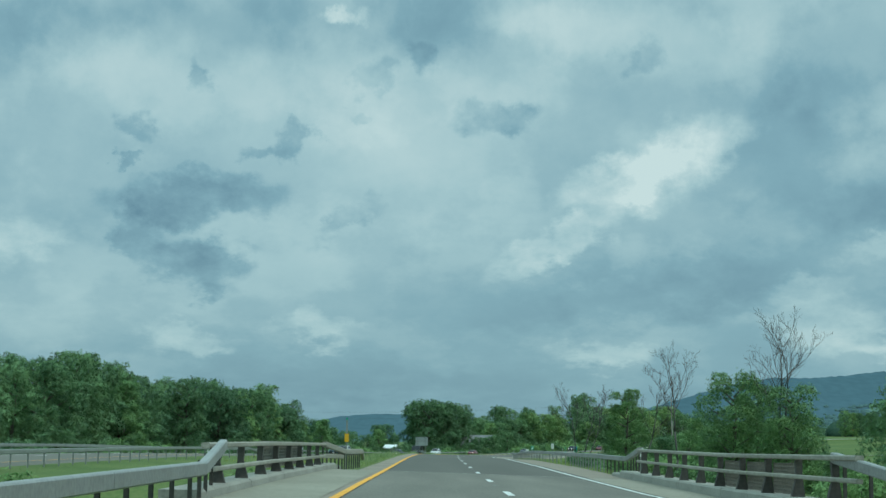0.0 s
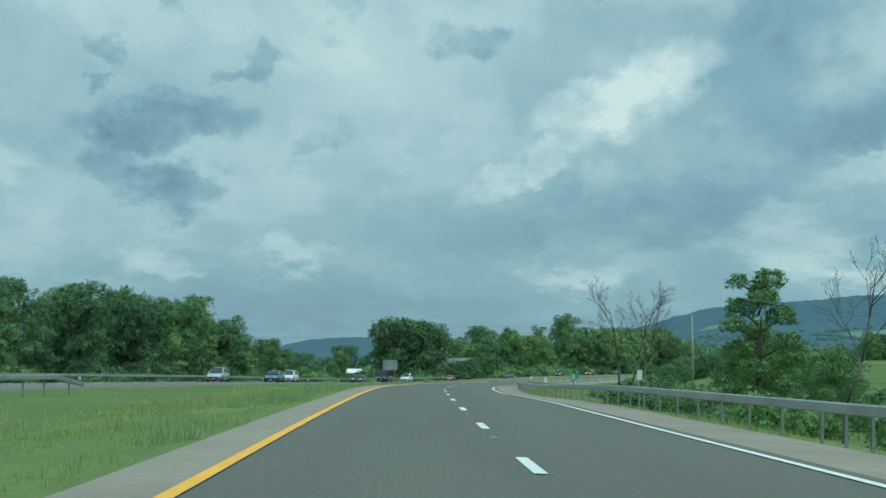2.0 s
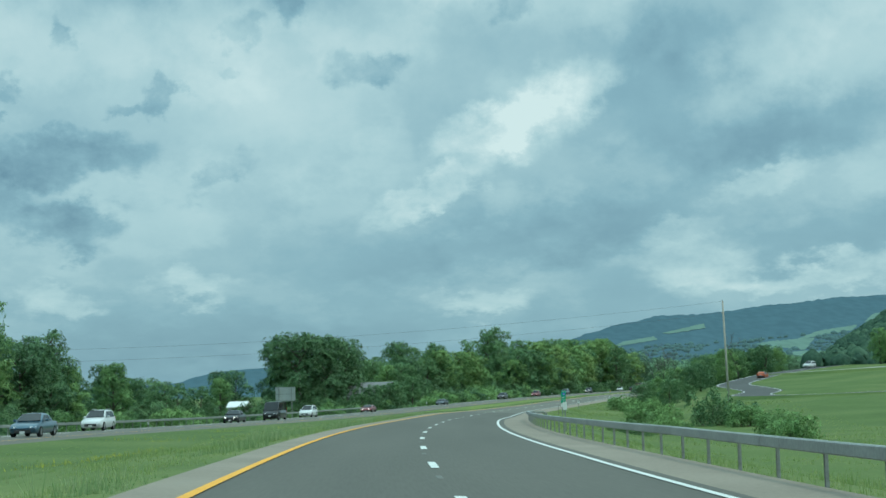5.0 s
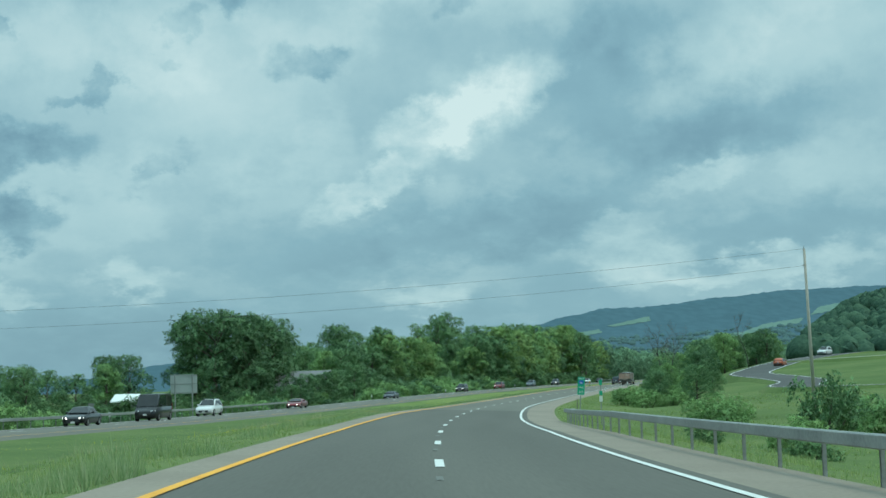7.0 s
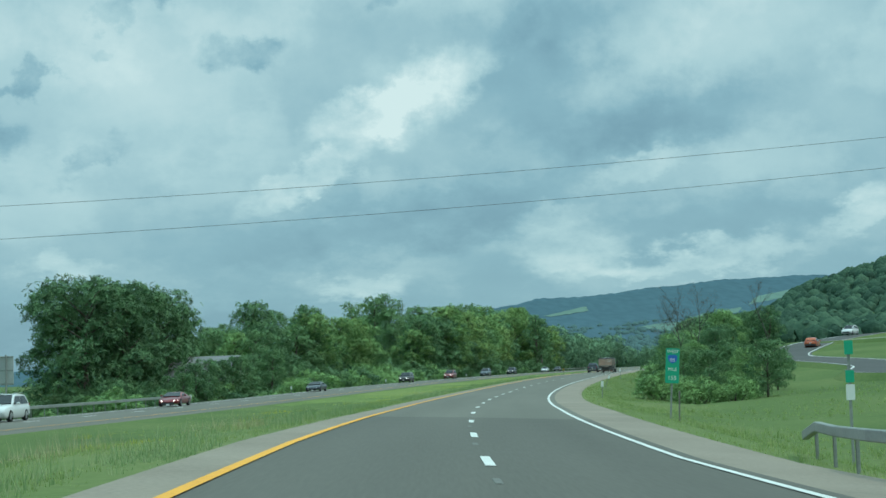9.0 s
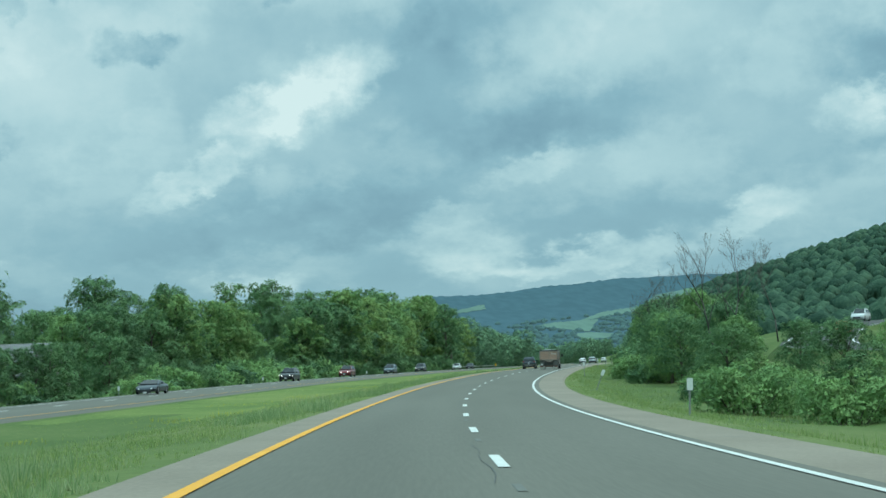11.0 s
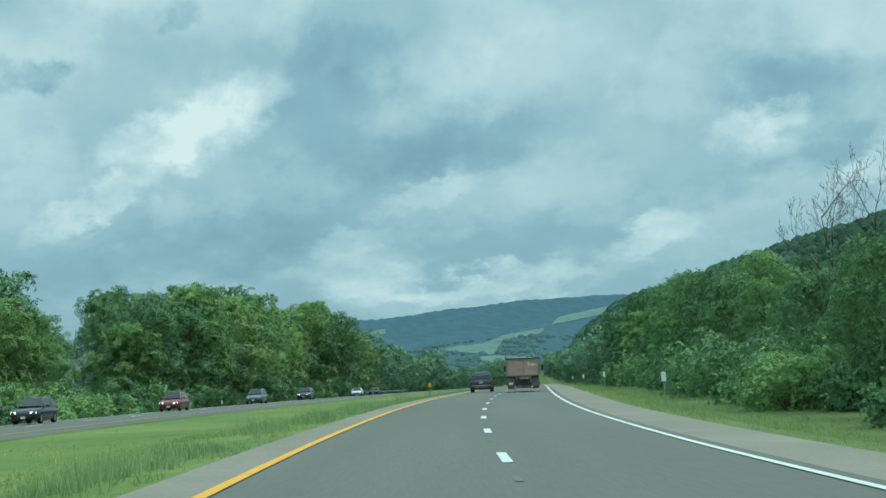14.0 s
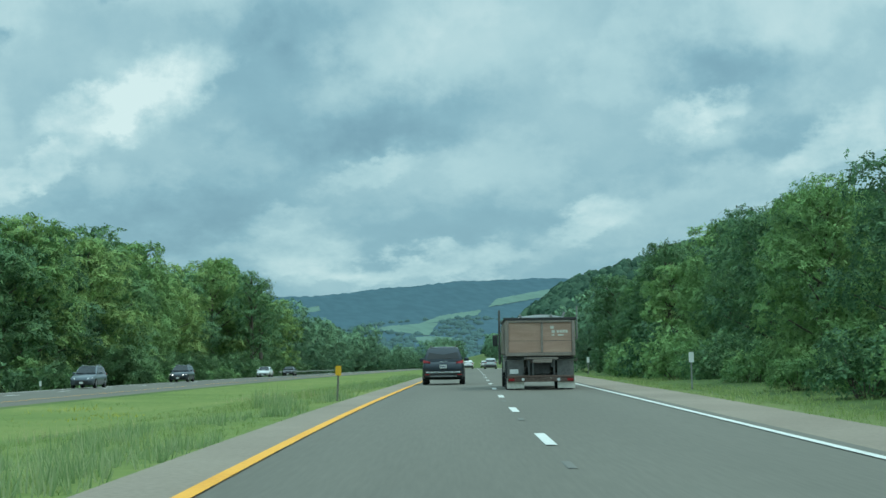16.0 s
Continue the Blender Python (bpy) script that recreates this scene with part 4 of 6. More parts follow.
FIELD = haze_tinted_land("haze_painted_hill_meadows", (0.094, 0.166, 0.140), 0.45)
for k_, c in enumerate(MEADOWS):
    vs, fs = [], []
    for i in range(25):
        for j in range(9):
            u, v_ = i / 24, j / 8
            az = (c[0][0] * (1 - u) + c[3][0] * u) * (1 - v_) + (c[1][0] * (1 - u) + c[2][0] * u) * v_
            f_ = (c[0][1] * (1 - u) + c[3][1] * u) * (1 - v_) + (c[1][1] * (1 - u) + c[2][1] * u) * v_
            edge = 0.010 if i in (0, 24) or j in (0, 8) else 0.0
            q_ = ridge_point(az + 4 * edge * noise.noise((i * 0.8, j * 0.8, k_)), f_ + edge * noise.noise((i * 0.9, j * 0.9, 9.0 + k_)))
            q_.z += 1.2
            vs.append(q_)
    fs = [(i * 9 + j, (i + 1) * 9 + j, (i + 1) * 9 + j + 1, i * 9 + j + 1) for i in range(24) for j in range(8)]
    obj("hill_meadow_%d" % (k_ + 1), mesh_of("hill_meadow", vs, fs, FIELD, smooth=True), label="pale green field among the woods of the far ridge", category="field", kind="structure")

# clumps of trees on the lower slopes and along the meadows' edges
wr = np.random.default_rng(17)
V, F, base = [], [], 0
while base < 24 * 4600:
    az, f_ = 1 + 27 * wr.random(), 0.02 + 0.60 * wr.random() ** 1.4
    if meadow(az, f_) or meadow(az, f_ - 0.012) or noise.noise((az * 0.9, f_ * 9.0, 0.0)) < -0.28:
        continue
    q_ = ridge_point(az, f_)
    size = 2.6 + 3.4 * wr.random() ** 1.4
    for zz, rr in ((-0.2, 0.85), (0.45, 1.0), (1.0, 0.75), (1.35, 0.16)):
        for o_ in range(6):
            a_ = o_ * 1.047 + 0.5 * zz
            k_ = size * rr * (0.6 + 0.8 * wr.random())
            V.append((q_.x + k_ * math.cos(a_) * 1.5, q_.y + k_ * math.sin(a_), q_.z + size * zz * (0.75 + 0.5 * wr.random())))
    for m_ in range(3):
        for o_ in range(6):
            F.append((base + m_ * 6 + o_, base + m_ * 6 + (o_ + 1) % 6, base + m_ * 6 + 6 + (o_ + 1) % 6, base + m_ * 6 + 6 + o_))
    base += 24
obj("valley_woods", mesh_of("valley_woods", V, F, haze_tinted_land("haze_painted_valley_woods", (0.060, 0.120, 0.118), 0.50), smooth=True), label="hazy clumps of wood on the far valley slopes", category="wood", kind="stuff")

# the wooded hillside right of the road, in clumps that nobody could count
hr = np.random.default_rng(9)
V, F, base = [], [], 0
for i in range(6600):
    if i < 5400:
        az, r = math.radians(17.6 + 26 * hr.random()), 330 + 1270 * hr.random() ** 0.8
        x, y = 40 + r * math.sin(az), 430 + r * math.cos(az)
        s, d = near_road(x, y)
        if d < (36 if s > 720 else 95):
            continue
    else:
        # the valley floor where the road runs out of sight
        s, d = 1150 + 1500 * hr.random(), 130 * hr.normal()
        if abs(d - 1) < 13 or -40 < d < -16:
            continue
    q = ground(s, d)
    size = 2.6 + 4.6 * hr.random() ** 1.3
    # a rounded crown, uneven all round
    lean = hr.random() * 6.283
    jit = 0.7 + 0.5 * hr.random((4, 7))
    ring_h, ring_r = (-0.35, 0.1, 0.65, 1.0), (0.75, 1.0, 0.82, 0.14)
    pts = []
    for m_ in range(4):
        for o_ in range(7):
            a_ = lean + o_ * 0.8976 + 0.45 * (m_ % 2)
            rr = size * 0.78 * ring_r[m_] * jit[m_, o_]
            pts.append((q[0] + rr * math.cos(a_), q[1] + rr * math.sin(a_), q[2] + size * (0.75 + ring_h[m_] * (0.85 + 0.15 * jit[m_, o_]))))
    V.append(np.array(pts))
    for m_ in range(3):
        for o_ in range(7):
            F.append((base + m_ * 7 + o_, base + m_ * 7 + (o_ + 1) % 7, base + m_ * 7 + 7 + (o_ + 1) % 7, base + m_ * 7 + 7 + o_))
    base += 28
    # sprays that break its outline
    n = 10
    v = hr.normal(size=(n, 3))
    v /= np.linalg.norm(v, axis=1)[:, None]
    v[:, 2] = np.abs(v[:, 2])
    c = q + np.array([0, 0, size * 0.8]) + v * size * np.array([0.78, 0.78, 0.85])
    t1 = np.cross(v, hr.normal(size=(n, 3)))
    t1 /= np.linalg.norm(t1, axis=1)[:, None]
    t2 = np.cross(v, t1)
    k = size * (0.12 + 0.16 * hr.random((n, 1)))
    V.append(np.stack([c - t1 * k, c - t2 * k, c + t1 * k - v * k * 0.4, c + t2 * k], 1).reshape(-1, 3))
    b4 = base + np.arange(n)[:, None] * 4
    F += (b4 + np.array([[0, 1, 2, 3]])).tolist()
    base += n * 4
me = mesh_of("hillside_wood", np.concatenate(V), F, FOREST, smooth=True)
obj("hillside_wood", me, label="dense green wood covering the hillside beside the valley", category="wood", kind="stuff")


# ---------------------------------------------------------------- rough grass along the verges
def tufts(name, count, place, tall, mat, label, blades=4, width=0.02):
    tr_ = np.random.default_rng(len(name) * 7 + count)
    s, d = place(tr_, count)
    p0 = ground(s, d)
    n = len(s)
    V, F = [], []
    sward = np.array([noise.noise((a_ * 0.16, b_ * 0.7, 4.0)) for a_, b_ in zip(s, d)])
    hgt = tall * (0.45 + 0.8 * tr_.random(n)) * np.clip(0.75 + 1.1 * sward, 0.3, 1.7)
    for b in range(blades):
        ang = tr_.random(n) * 6.283
        off = np.stack([np.cos(ang), np.sin(ang), np.zeros(n)], 1)
        foot = p0 + off * (0.02 + 0.25 * tall * tr_.random((n, 1))) - np.array([0, 0, 0.03])
        side = np.stack([-np.sin(ang), np.cos(ang), np.zeros(n)], 1) * width
        tip = foot + off * (hgt * (0.15 + 0.4 * tr_.random(n)))[:, None] + np.stack([np.zeros(n), np.zeros(n), hgt * (0.7 + 0.4 * tr_.random(n))], 1)
        V.append(np.stack([foot - side, foot + side, tip], 1).reshape(-1, 3))
    V = np.concatenate(V)
    F = np.arange(len(V)).reshape(-1, 3).tolist()
    return obj(name, mesh_of(name, V, F, mat), label=label, category="grass", kind="stuff")


def verge_left(r, n):
    s = 60 + 560 * r.random(n)
    return s, -3.4 - 5.2 * r.random(n) ** 1.2 - 0.8 * np.abs(r.normal(size=n))


def median(r, n):
    s = 60 + 620 * r.random(n)
    return s, -4.0 - 15.5 * r.random(n)


def verge_right(r, n):
    s = 62 + 560 * r.random(n)
    return s, 7.35 + 3.2 * np.abs(r.normal(size=n))


def patches(r, n):
    c = 70 + 560 * r.random(26)
    cd = -5.0 - 5 * r.random(26)
    k = r.integers(26, size=n)
    return c[k] + r.normal(size=n) * 3.0, np.minimum(cd[k] + r.normal(size=n) * 0.9, -3.6)


def weed_sites(r, n):
    """Loose clumps where the mower does not reach."""
    c, cd = 66 + 570 * r.random(110), -3.9 - 2.4 * r.random(110) ** 1.5
    k = r.integers(110, size=n)
    return c[k] + r.normal(size=n) * 1.5, np.minimum(cd[k] + r.normal(size=n) * 0.35, -3.5)


def slope(r, n):
    return 130 + 300 * r.random(n), 10 + 30 * r.random(n)


tufts("verge_grass", 38000, verge_left, 0.17, STALKS, "uneven uncut grass along the median's edge", width=0.010)
tufts("median_grass", 14000, median, 0.10, STALKS, "rough green grass of the median strip", width=0.010)
tufts("roadside_grass", 20000, verge_right, 0.22, STALKS, "rough green grass behind the guardrail", width=0.010)
tufts("seeding_grass", 1500, patches, 0.55, SEED, "tall pale seeding grass in loose clumps on the median", blades=3, width=0.006)
tufts("verge_weeds", 6000, weed_sites, 0.42, WEED, "grey-green tall weeds in clumps along the median's edge", blades=6, width=0.014)
tufts("slope_grass", 9000, slope, 0.30, STALKS, "rough uncut grass on the slope behind the guardrail", blades=5, width=0.018)


def flower_spots(r, n):
    c, cd = 90 + 520 * r.random(40), -7.0 - 11 * r.random(40)
    k = r.integers(40, size=n)
    return c[k] + r.normal(size=n) * 2.5, cd[k] + r.normal(size=n) * 0.8


tufts("yellow_wildflowers", 2600, flower_spots, 0.22, FLOWER, "scattered yellow wildflowers in the median grass", blades=2, width=0.012)

# ---------------------------------------------------------------- sealed cracks in the asphalt
cr_ = np.random.default_rng(44)


def crack(s0, d0, s1, d1, width):
    k = max(4, int(max(abs(s1 - s0), abs(d1 - d0) * 3) / 1.2))
    u = np.linspace(0, 1, k)
    wob = np.cumsum(cr_.normal(scale=0.05, size=k))
    wob -= wob[0] + (wob[-1] - wob[0]) * u
    lengthwise = abs(s1 - s0) > abs(d1 - d0)
    sa, da = s0 + (s1 - s0) * u + (0 if lengthwise else wob), d0 + (d1 - d0) * u + (wob if lengthwise else 0)
    wd = width * (0.4 + 0.6 * cr_.random(k)) / 2
    vs = []
    for a, b, w_ in zip(sa, da, wd):
        for sg_ in (-1, 1):
            q_ = road(a + (0 if lengthwise else sg_ * w_), b + (sg_ * w_ if lengthwise else 0), 0.018 - 0.0045 * abs(b - 1.2))
            vs.append(q_ + np.array([0, 0, 0.003]))
    return obj("sealed_crack", mesh_of("sealed_crack", vs, [(2 * i, 2 * i + 1, 2 * i + 3, 2 * i + 2) for i in range(k - 1)], TAR), label="thin dark tar-sealed crack in the asphalt", category="road crack", kind="structure")


for s_ in (66, 118, 163, 231, 287, 372, 410, 455):
    crack(s_, 0.95, s_ + 5 + 6 * cr_.random(), 1.0, 0.02)
for s_ in (62, 96, 141, 209, 268, 331, 398, 441, 486, 541):
    crack(s_, 5.1, s_ + 0.5, 1.4 - 2.5 * cr_.random(), 0.03)
crack(385, 5.3, 386, 6.8, 0.07)

# ---------------------------------------------------------------- bridge
DECK_LANES = material("worn_deck_surface", [(0.098, 0.093, 0.073), (0.146, 0.137, 0.109), (0.20, 0.187, 0.15)], 0.85, scale=0.6, grain=30, bump=0.25, patchy=0.65, coords="UV", stretch=(1.0, 0.10, 1.0))
for nm_, prof_ in (("bridge_deck_1", [(-4.15, 0.006), (-2.45, 0.006)]), ("bridge_deck_2", [(5.05, 0.006), (6.75, 0.002)]), ("bridge_deck_3", [(-2.08, 0.005), (1.2, 0.016), (4.7, 0.005)])):
    obj(nm_, ribbon(nm_, span(24.0, 57.1, 3), prof_, DECK_LANES if nm_[-1] == "3" else DECK), label="worn travelled lanes of the bridge deck" if nm_[-1] == "3" else "pale worn concrete edge of the bridge deck", category="bridge deck", kind="structure")
obj("deck_joint", ribbon("deck_joint", [57.1, 57.35], [(-4.15, 0.008), (1.3, 0.022), (6.75, 0.008)], CONCRETE), label="pale expansion joint across the road at the bridge end", category="joint", kind="structure")
for side, d_in, d_out in (("left", -4.15, -4.85), ("right", 6.75, 7.45)):
    kerb = empty("bridge_kerb", label="worn concrete bridge kerb in blocks with open joints", category="kerb")
    kerb["kind"] = "structure"
    s0 = 26.0
    while s0 < 63.0:
        s1 = min(s0 + 7.25, 65.0)
        sg_ = 1 if d_out > d_in else -1
        drop = 0.0 if s1 < 64 else 0.12
        drop += 0.08 if sg_ < 0 else 0.0
        prof = [(d_in, -0.1), (d_in + sg_ * 0.03, 0.20 - drop), (d_in + sg_ * 0.08, 0.25 - drop), (d_out, 0.25 - drop), (d_out, -0.7)]
        obj("kerb_block", ribbon("kerb_block", span(s0 + 0.03, s1 - 0.03, 2.4), prof, CONCRETE, closed=True), kerb)
        s0 += 7.25


def along(s, d, up=0.0, extra=0.0):
    """A pose at a road place whose y axis runs along the road."""
    q = road(s, d, up)
    return pose(q[0], q[1], q[2], 0, 0, -math.degrees(heading(s)) + extra)


def bridge_post_mesh():
    bm = bmesh.new()
    prof = [(0.10, 0.0), (0.16, 0.0), (0.05, 0.42), (0.07, 0.75), (-0.07, 0.78), (-0.07, 0.42), (-0.12, 0.0)]
    for x in (-0.075, 0.075):
        vs = [bm.verts.new((p_[0], x, p_[1])) for p_ in prof]
        bm.faces.new(vs if x < 0 else vs[::-1])
    bm.verts.ensure_lookup_table()
    n = len(prof)
    for i in range(n):
        bm.faces.new((bm.verts[i], bm.verts[(i + 1) % n], bm.verts[n + (i + 1) % n], bm.verts[n + i]))
    bmesh.ops.recalc_face_normals(bm, faces=bm.faces)
    me = bpy.data.meshes.new("post")
    bm.to_mesh(me)
    bm.free()
    me.materials.append(DARK_STEEL)
    return me


def tube(name, pts, w, h, mat, parent):
    """A square box beam through road places (s, d, z of its centre)."""
    prof = [(-w / 2, -h / 2 + 0.02), (-w / 2, h / 2 - 0.02), (-w / 2 + 0.02, h / 2), (w / 2 - 0.02, h / 2), (w / 2, h / 2 - 0.02), (w / 2, -h / 2 + 0.02), (w / 2 - 0.02, -h / 2), (-w / 2 + 0.02, -h / 2)]
    vs = [road(s, d + a, z + b) for s, d, z in pts for a, b in prof]
    k = len(prof)
    fs = [(i * k + j, i * k + (j + 1) % k, (i + 1) * k + (j + 1) % k, (i + 1) * k + j) for i in range(len(pts) - 1) for j in range(k)]
    fs += [tuple(range(k))[::-1], tuple(range((len(pts) - 1) * k, len(pts) * k))]
    return obj(name, mesh_of(name, vs, fs, mat), parent)


POST_BRIDGE = bridge_post_mesh()


def bridge_rail(d, sign, label):
    g = empty("bridge_railing", label=label, category="railing")
    for i, s in enumerate(np.arange(30.0, 57.6, 3.0 if sign > 0 else 3.66)):
        o = obj("post", POST_BRIDGE, g)
        o.matrix_basis = along(s, d, 0.24 if sign > 0 else 0.14, 180 if sign > 0 else 0)
    for z, w, h in ((0.87, 0.16, 0.10), (0.44, 0.12, 0.09)) if sign < 0 else ((1.06, 0.16, 0.10), (0.66, 0.12, 0.09)):
        for a, b in ((28.0, 37.9), (37.94, 48.0), (48.04, 58.4)):
            tube("rail", [(s, d - sign * 0.06, z) for s in span(a, b, 2.5)], w, h, RAIL, g)
    # wire mesh panels between some of the posts
    for a in (38.0, 41.7, 45.3) if sign < 0 else (33.1, 36.1, 39.1):
        bm = bmesh.new()
        for k in range(24):
            s_ = a + 0.15 + 3.2 * k / 23 * (1.0 if sign < 0 else 0.84)
            p0, p1 = road(s_, d + sign * 0.12, 0.27), road(s_, d + sign * 0.12, 0.93)
            rod(bm, p0, p1, 0.018, n=4)
        for k in range(9):
            z_ = 0.28 + 0.08 * k
            rod(bm, road(a + 0.1, d + sign * 0.12, z_), road(a + (3.4 if sign < 0 else 2.85), d + sign * 0.12, z_), 0.014, n=4)
        part("mesh_panel", bm, RUSTY, g, "brown wire mesh panel")
    return g


bridge_rail(-4.45, -1, "two-rail weathered steel bridge railing on flared posts")
bridge_rail(7.05, 1, "two-rail weathered steel bridge railing beside the shoulder")


def guard_post_mesh(mat):
    bm = bmesh.new()
    box(bm, -0.028, 0.028, -0.038, -0.030, -0.7, 0.62)
    box(bm, -0.028, 0.028, 0.030, 0.038, -0.7, 0.62)
    box(bm, -0.005, 0.005, -0.0298, 0.0298, -0.7, 0.62)
    me = bpy.data.meshes.new("post")
    bm.to_mesh(me)
    bm.free()
    me.materials.append(mat)
    return me


POST, POST_DARK = guard_post_mesh(STEEL), guard_post_mesh(DARK_STEEL)


def guardrail(pts, spacing, label, lift=None, beam=(0.15, 0.20), mat=STEEL):
    """Box-beam rail through (s, d, z of the rail's centre), on posts."""
    g = empty("guardrail", label=label, category="guardrail")
    P = np.array(pts, float)
    up = (lambda s: float(lift(s))) if lift else (lambda s: 0.0)
    s = P[0, 0]
    while s < P[-1, 0] - 0.5:
        e = min(s + 11.0, P[-1, 0])
        knots = sorted({*span(s, e, 2.75), *[float(q) for q in P[:, 0] if s < q < e]})
        tube("beam", [(q, np.interp(q, P[:, 0], P[:, 1]), np.interp(q, P[:, 0], P[:, 2]) + up(q)) for q in knots], *beam, mat, g)
        s = e + 0.02
    s = P[0, 0] + 0.4
    while s < P[-1, 0]:
        d_, z_ = np.interp(s, P[:, 0], P[:, 1]), np.interp(s, P[:, 0], P[:, 2]) + up(s)
        o = obj("post", POST_DARK if -60 <= s < 76 and d_ > -10 else POST, g)
        o.matrix_basis = along(s, d_ + (0.12 if d_ > 0 else -0.12), z_ - 0.58)
        s += spacing(s) if callable(spacing) else spacing
    return g


guardrail([(-60, -3.75, 0.60), (24, -3.85, 0.56), (30, -4.35, 0.87)], 1.6, "galvanised box-beam guardrail leading up to the bridge railing")
g = guardrail([(58.4, -4.4, 0.87), (63.5, -3.95, 0.60), (71.4, -3.62, 0.58), (72.6, -3.62, 0.28)], 1.0, "short galvanised guardrail with a cut-off end past the bridge", mat=RAIL)
tube("lower_beam", [(57.6, -4.42, 0.45), (60.0, -4.27, 0.44), (63.2, -4.0, 0.40)], 0.12, 0.17, RAIL, g)
guardrail([(-60, 6.9, 0.62), (24, 6.95, 0.66), (30, 7.05, 1.06)], 1.9, "galvanised guardrail leading up to the bridge")
guardrail([(58.4, 7.05, 1.06), (66, 7.5, 0.66), (92, 7.6, 0.60), (130, 7.0, 0.60), (200, 7.0, 0.60), (280, 6.85, 0.60), (316, 7.2, 0.60), (323, 8.0, 0.58), (325.5, 8.3, 0.30)],
          lambda s: 1.6 if s < 95 else 3.05, "long galvanised box-beam guardrail curving along the shoulder")
guardrail([(-60, -19.4, 0.60), (110, -19.0, 0.60), (140, -17.0, 0.58), (143, -16.4, 0.25)], 3.05, "weathered box-beam guardrail on the far side of the median", lift=opp_up)
guardrail([(-60, -33.0, 0.62), (200, -33.0, 0.62), (446, -33.4, 0.62)], 3.05, "long galvanised guardrail beyond the oncoming lanes", lift=opp_up, beam=(0.12, 0.24))
guardrail([(790, -33.2, 0.60), (900, -33.2, 0.62)], 3.05, "pale guardrail beyond the oncoming lanes further along the road", lift=opp_up)

# ---------------------------------------------------------------- signs, markers, poles
SIGN_GREEN = material("green_sign_sheeting", [(0.0, 0.33, 0.19), (0.01, 0.38, 0.22)], 0.45, scale=3)
SIGN_WHITE = material("white_sign_sheeting", [(0.66, 0.68, 0.66), (0.78, 0.80, 0.78)], 0.45, scale=4)
SIGN_YELLOW = material("amber_marker_sheeting", [(0.72, 0.36, 0.01), (0.85, 0.46, 0.02)], 0.5, scale=4)
SIGN_BLUE = material("blue_sign_sheeting", [(0.02, 0.12, 0.45), (0.03, 0.14, 0.52)], 0.45, scale=4)
SIGN_RED = material("red_sign_sheeting", [(0.45, 0.03, 0.03), (0.55, 0.05, 0.05)], 0.45, scale=4)
ALUMINIUM = material("bare_sign_metal", [(0.36, 0.385, 0.38), (0.46, 0.485, 0.475)], 0.6, 0.2, scale=0.8, grain=12)
WOODPOLE = material("pale_wooden_pole", [(0.26, 0.25, 0.21), (0.36, 0.34, 0.29), (0.44, 0.42, 0.37)], 0.9, scale=1.2, grain=12, bump=0.3)
BLACK = material("dark_cable", [(0.05, 0.055, 0.06), (0.09, 0.095, 0.10)], 0.6)


def plate(bm_parent, name, w, h, z, mat, y=-0.03, x=0.0, t=0.012, label="", bevel=0.02):
    """An upright panel facing back along the road."""
    bm = bmesh.new()
    box(bm, x - w / 2, x + w / 2, y - t, y, z, z + h)
    es = [e for e in bm.edges if abs(e.verts[0].co.y - e.verts[1].co.y) > t * 0.5]
    bmesh.ops.bevel(bm, geom=es, offset=min(bevel, w * 0.2), segments=2, affect="EDGES", profile=0.5)
    return part(name, bm, mat, bm_parent, label)


def u_post(parent, height, mat=STEEL, r=0.03):
    bm = bmesh.new()
    box(bm, -r, r, -0.012, 0.0, -0.6, height)
    box(bm, -r, -r + 0.01, 0.0002, 0.03, -0.6, height)
    box(bm, r - 0.01, r, 0.0002, 0.03, -0.6, height)
    return part("post", bm, mat, parent)


def on_ground(s, d, lean=0.0, turn=0.0, pitch=0.0):
    q = ground(s, d)
    return pose(q[0], q[1], q[2], pitch, lean, -math.degrees(heading(s)) + turn)


def delineator(s, d, height, lean=0.0, label="white reflective delineator panel on a steel post"):
    g = empty("delineator", on_ground(s, d, lean), label, "road marker")
    u_post(g, height)
    plate(g, "panel", 0.20, 0.40, height - 0.42, SIGN_WHITE)
    return g


for s_, d_, h_, l_ in ((70, 8.6, 1.35, 0), (129, 8.8, 1.6, 0), (185, 8.6, 1.4, 0), (246, 8.2, 1.5, -1), (407.6, 8.6, 1.25, 2), (462, 9.0, 1.45, 22), (518, 8.8, 1.5, -2), (576.6, 9.1, 1.5, 0), (632, 9.0, 1.4, 0), (690, 9, 1.4, 0)):
    delineator(s_, d_, h_, l_, "tilted white delineator panel on a leaning post" if l_ > 10 else "white reflective delineator panel on a steel post")
for s_, h_ in ((214, 1.0), (300, 1.0), (330, 1.0), (372, 1.2), (455, 1.1), (500, 1.1), (560, 1.0), (640, 1.0)):
    delineator(s_, -34.0, h_, 0, "thin pale marker post beyond the oncoming lanes")

g = empty("hazard_marker", on_ground(72.4, -4.35, 0, 0), "tall post with an amber panel beside the rail end", "road marker")
u_post(g, 2.25, STEEL, 0.035)
plate(g, "panel", 0.185, 0.37, 1.16, SIGN_YELLOW)
plate(g, "tip", 0.075, 0.10, 2.15, SIGN_GREEN, y=-0.014)
g = empty("hazard_marker", on_ground(562.2, -3.75, 3), "short dark post with an amber panel in the median grass", "road marker")
u_post(g, 1.0, RUSTY, 0.03)
plate(g, "panel", 0.18, 0.30, 0.78, SIGN_YELLOW)


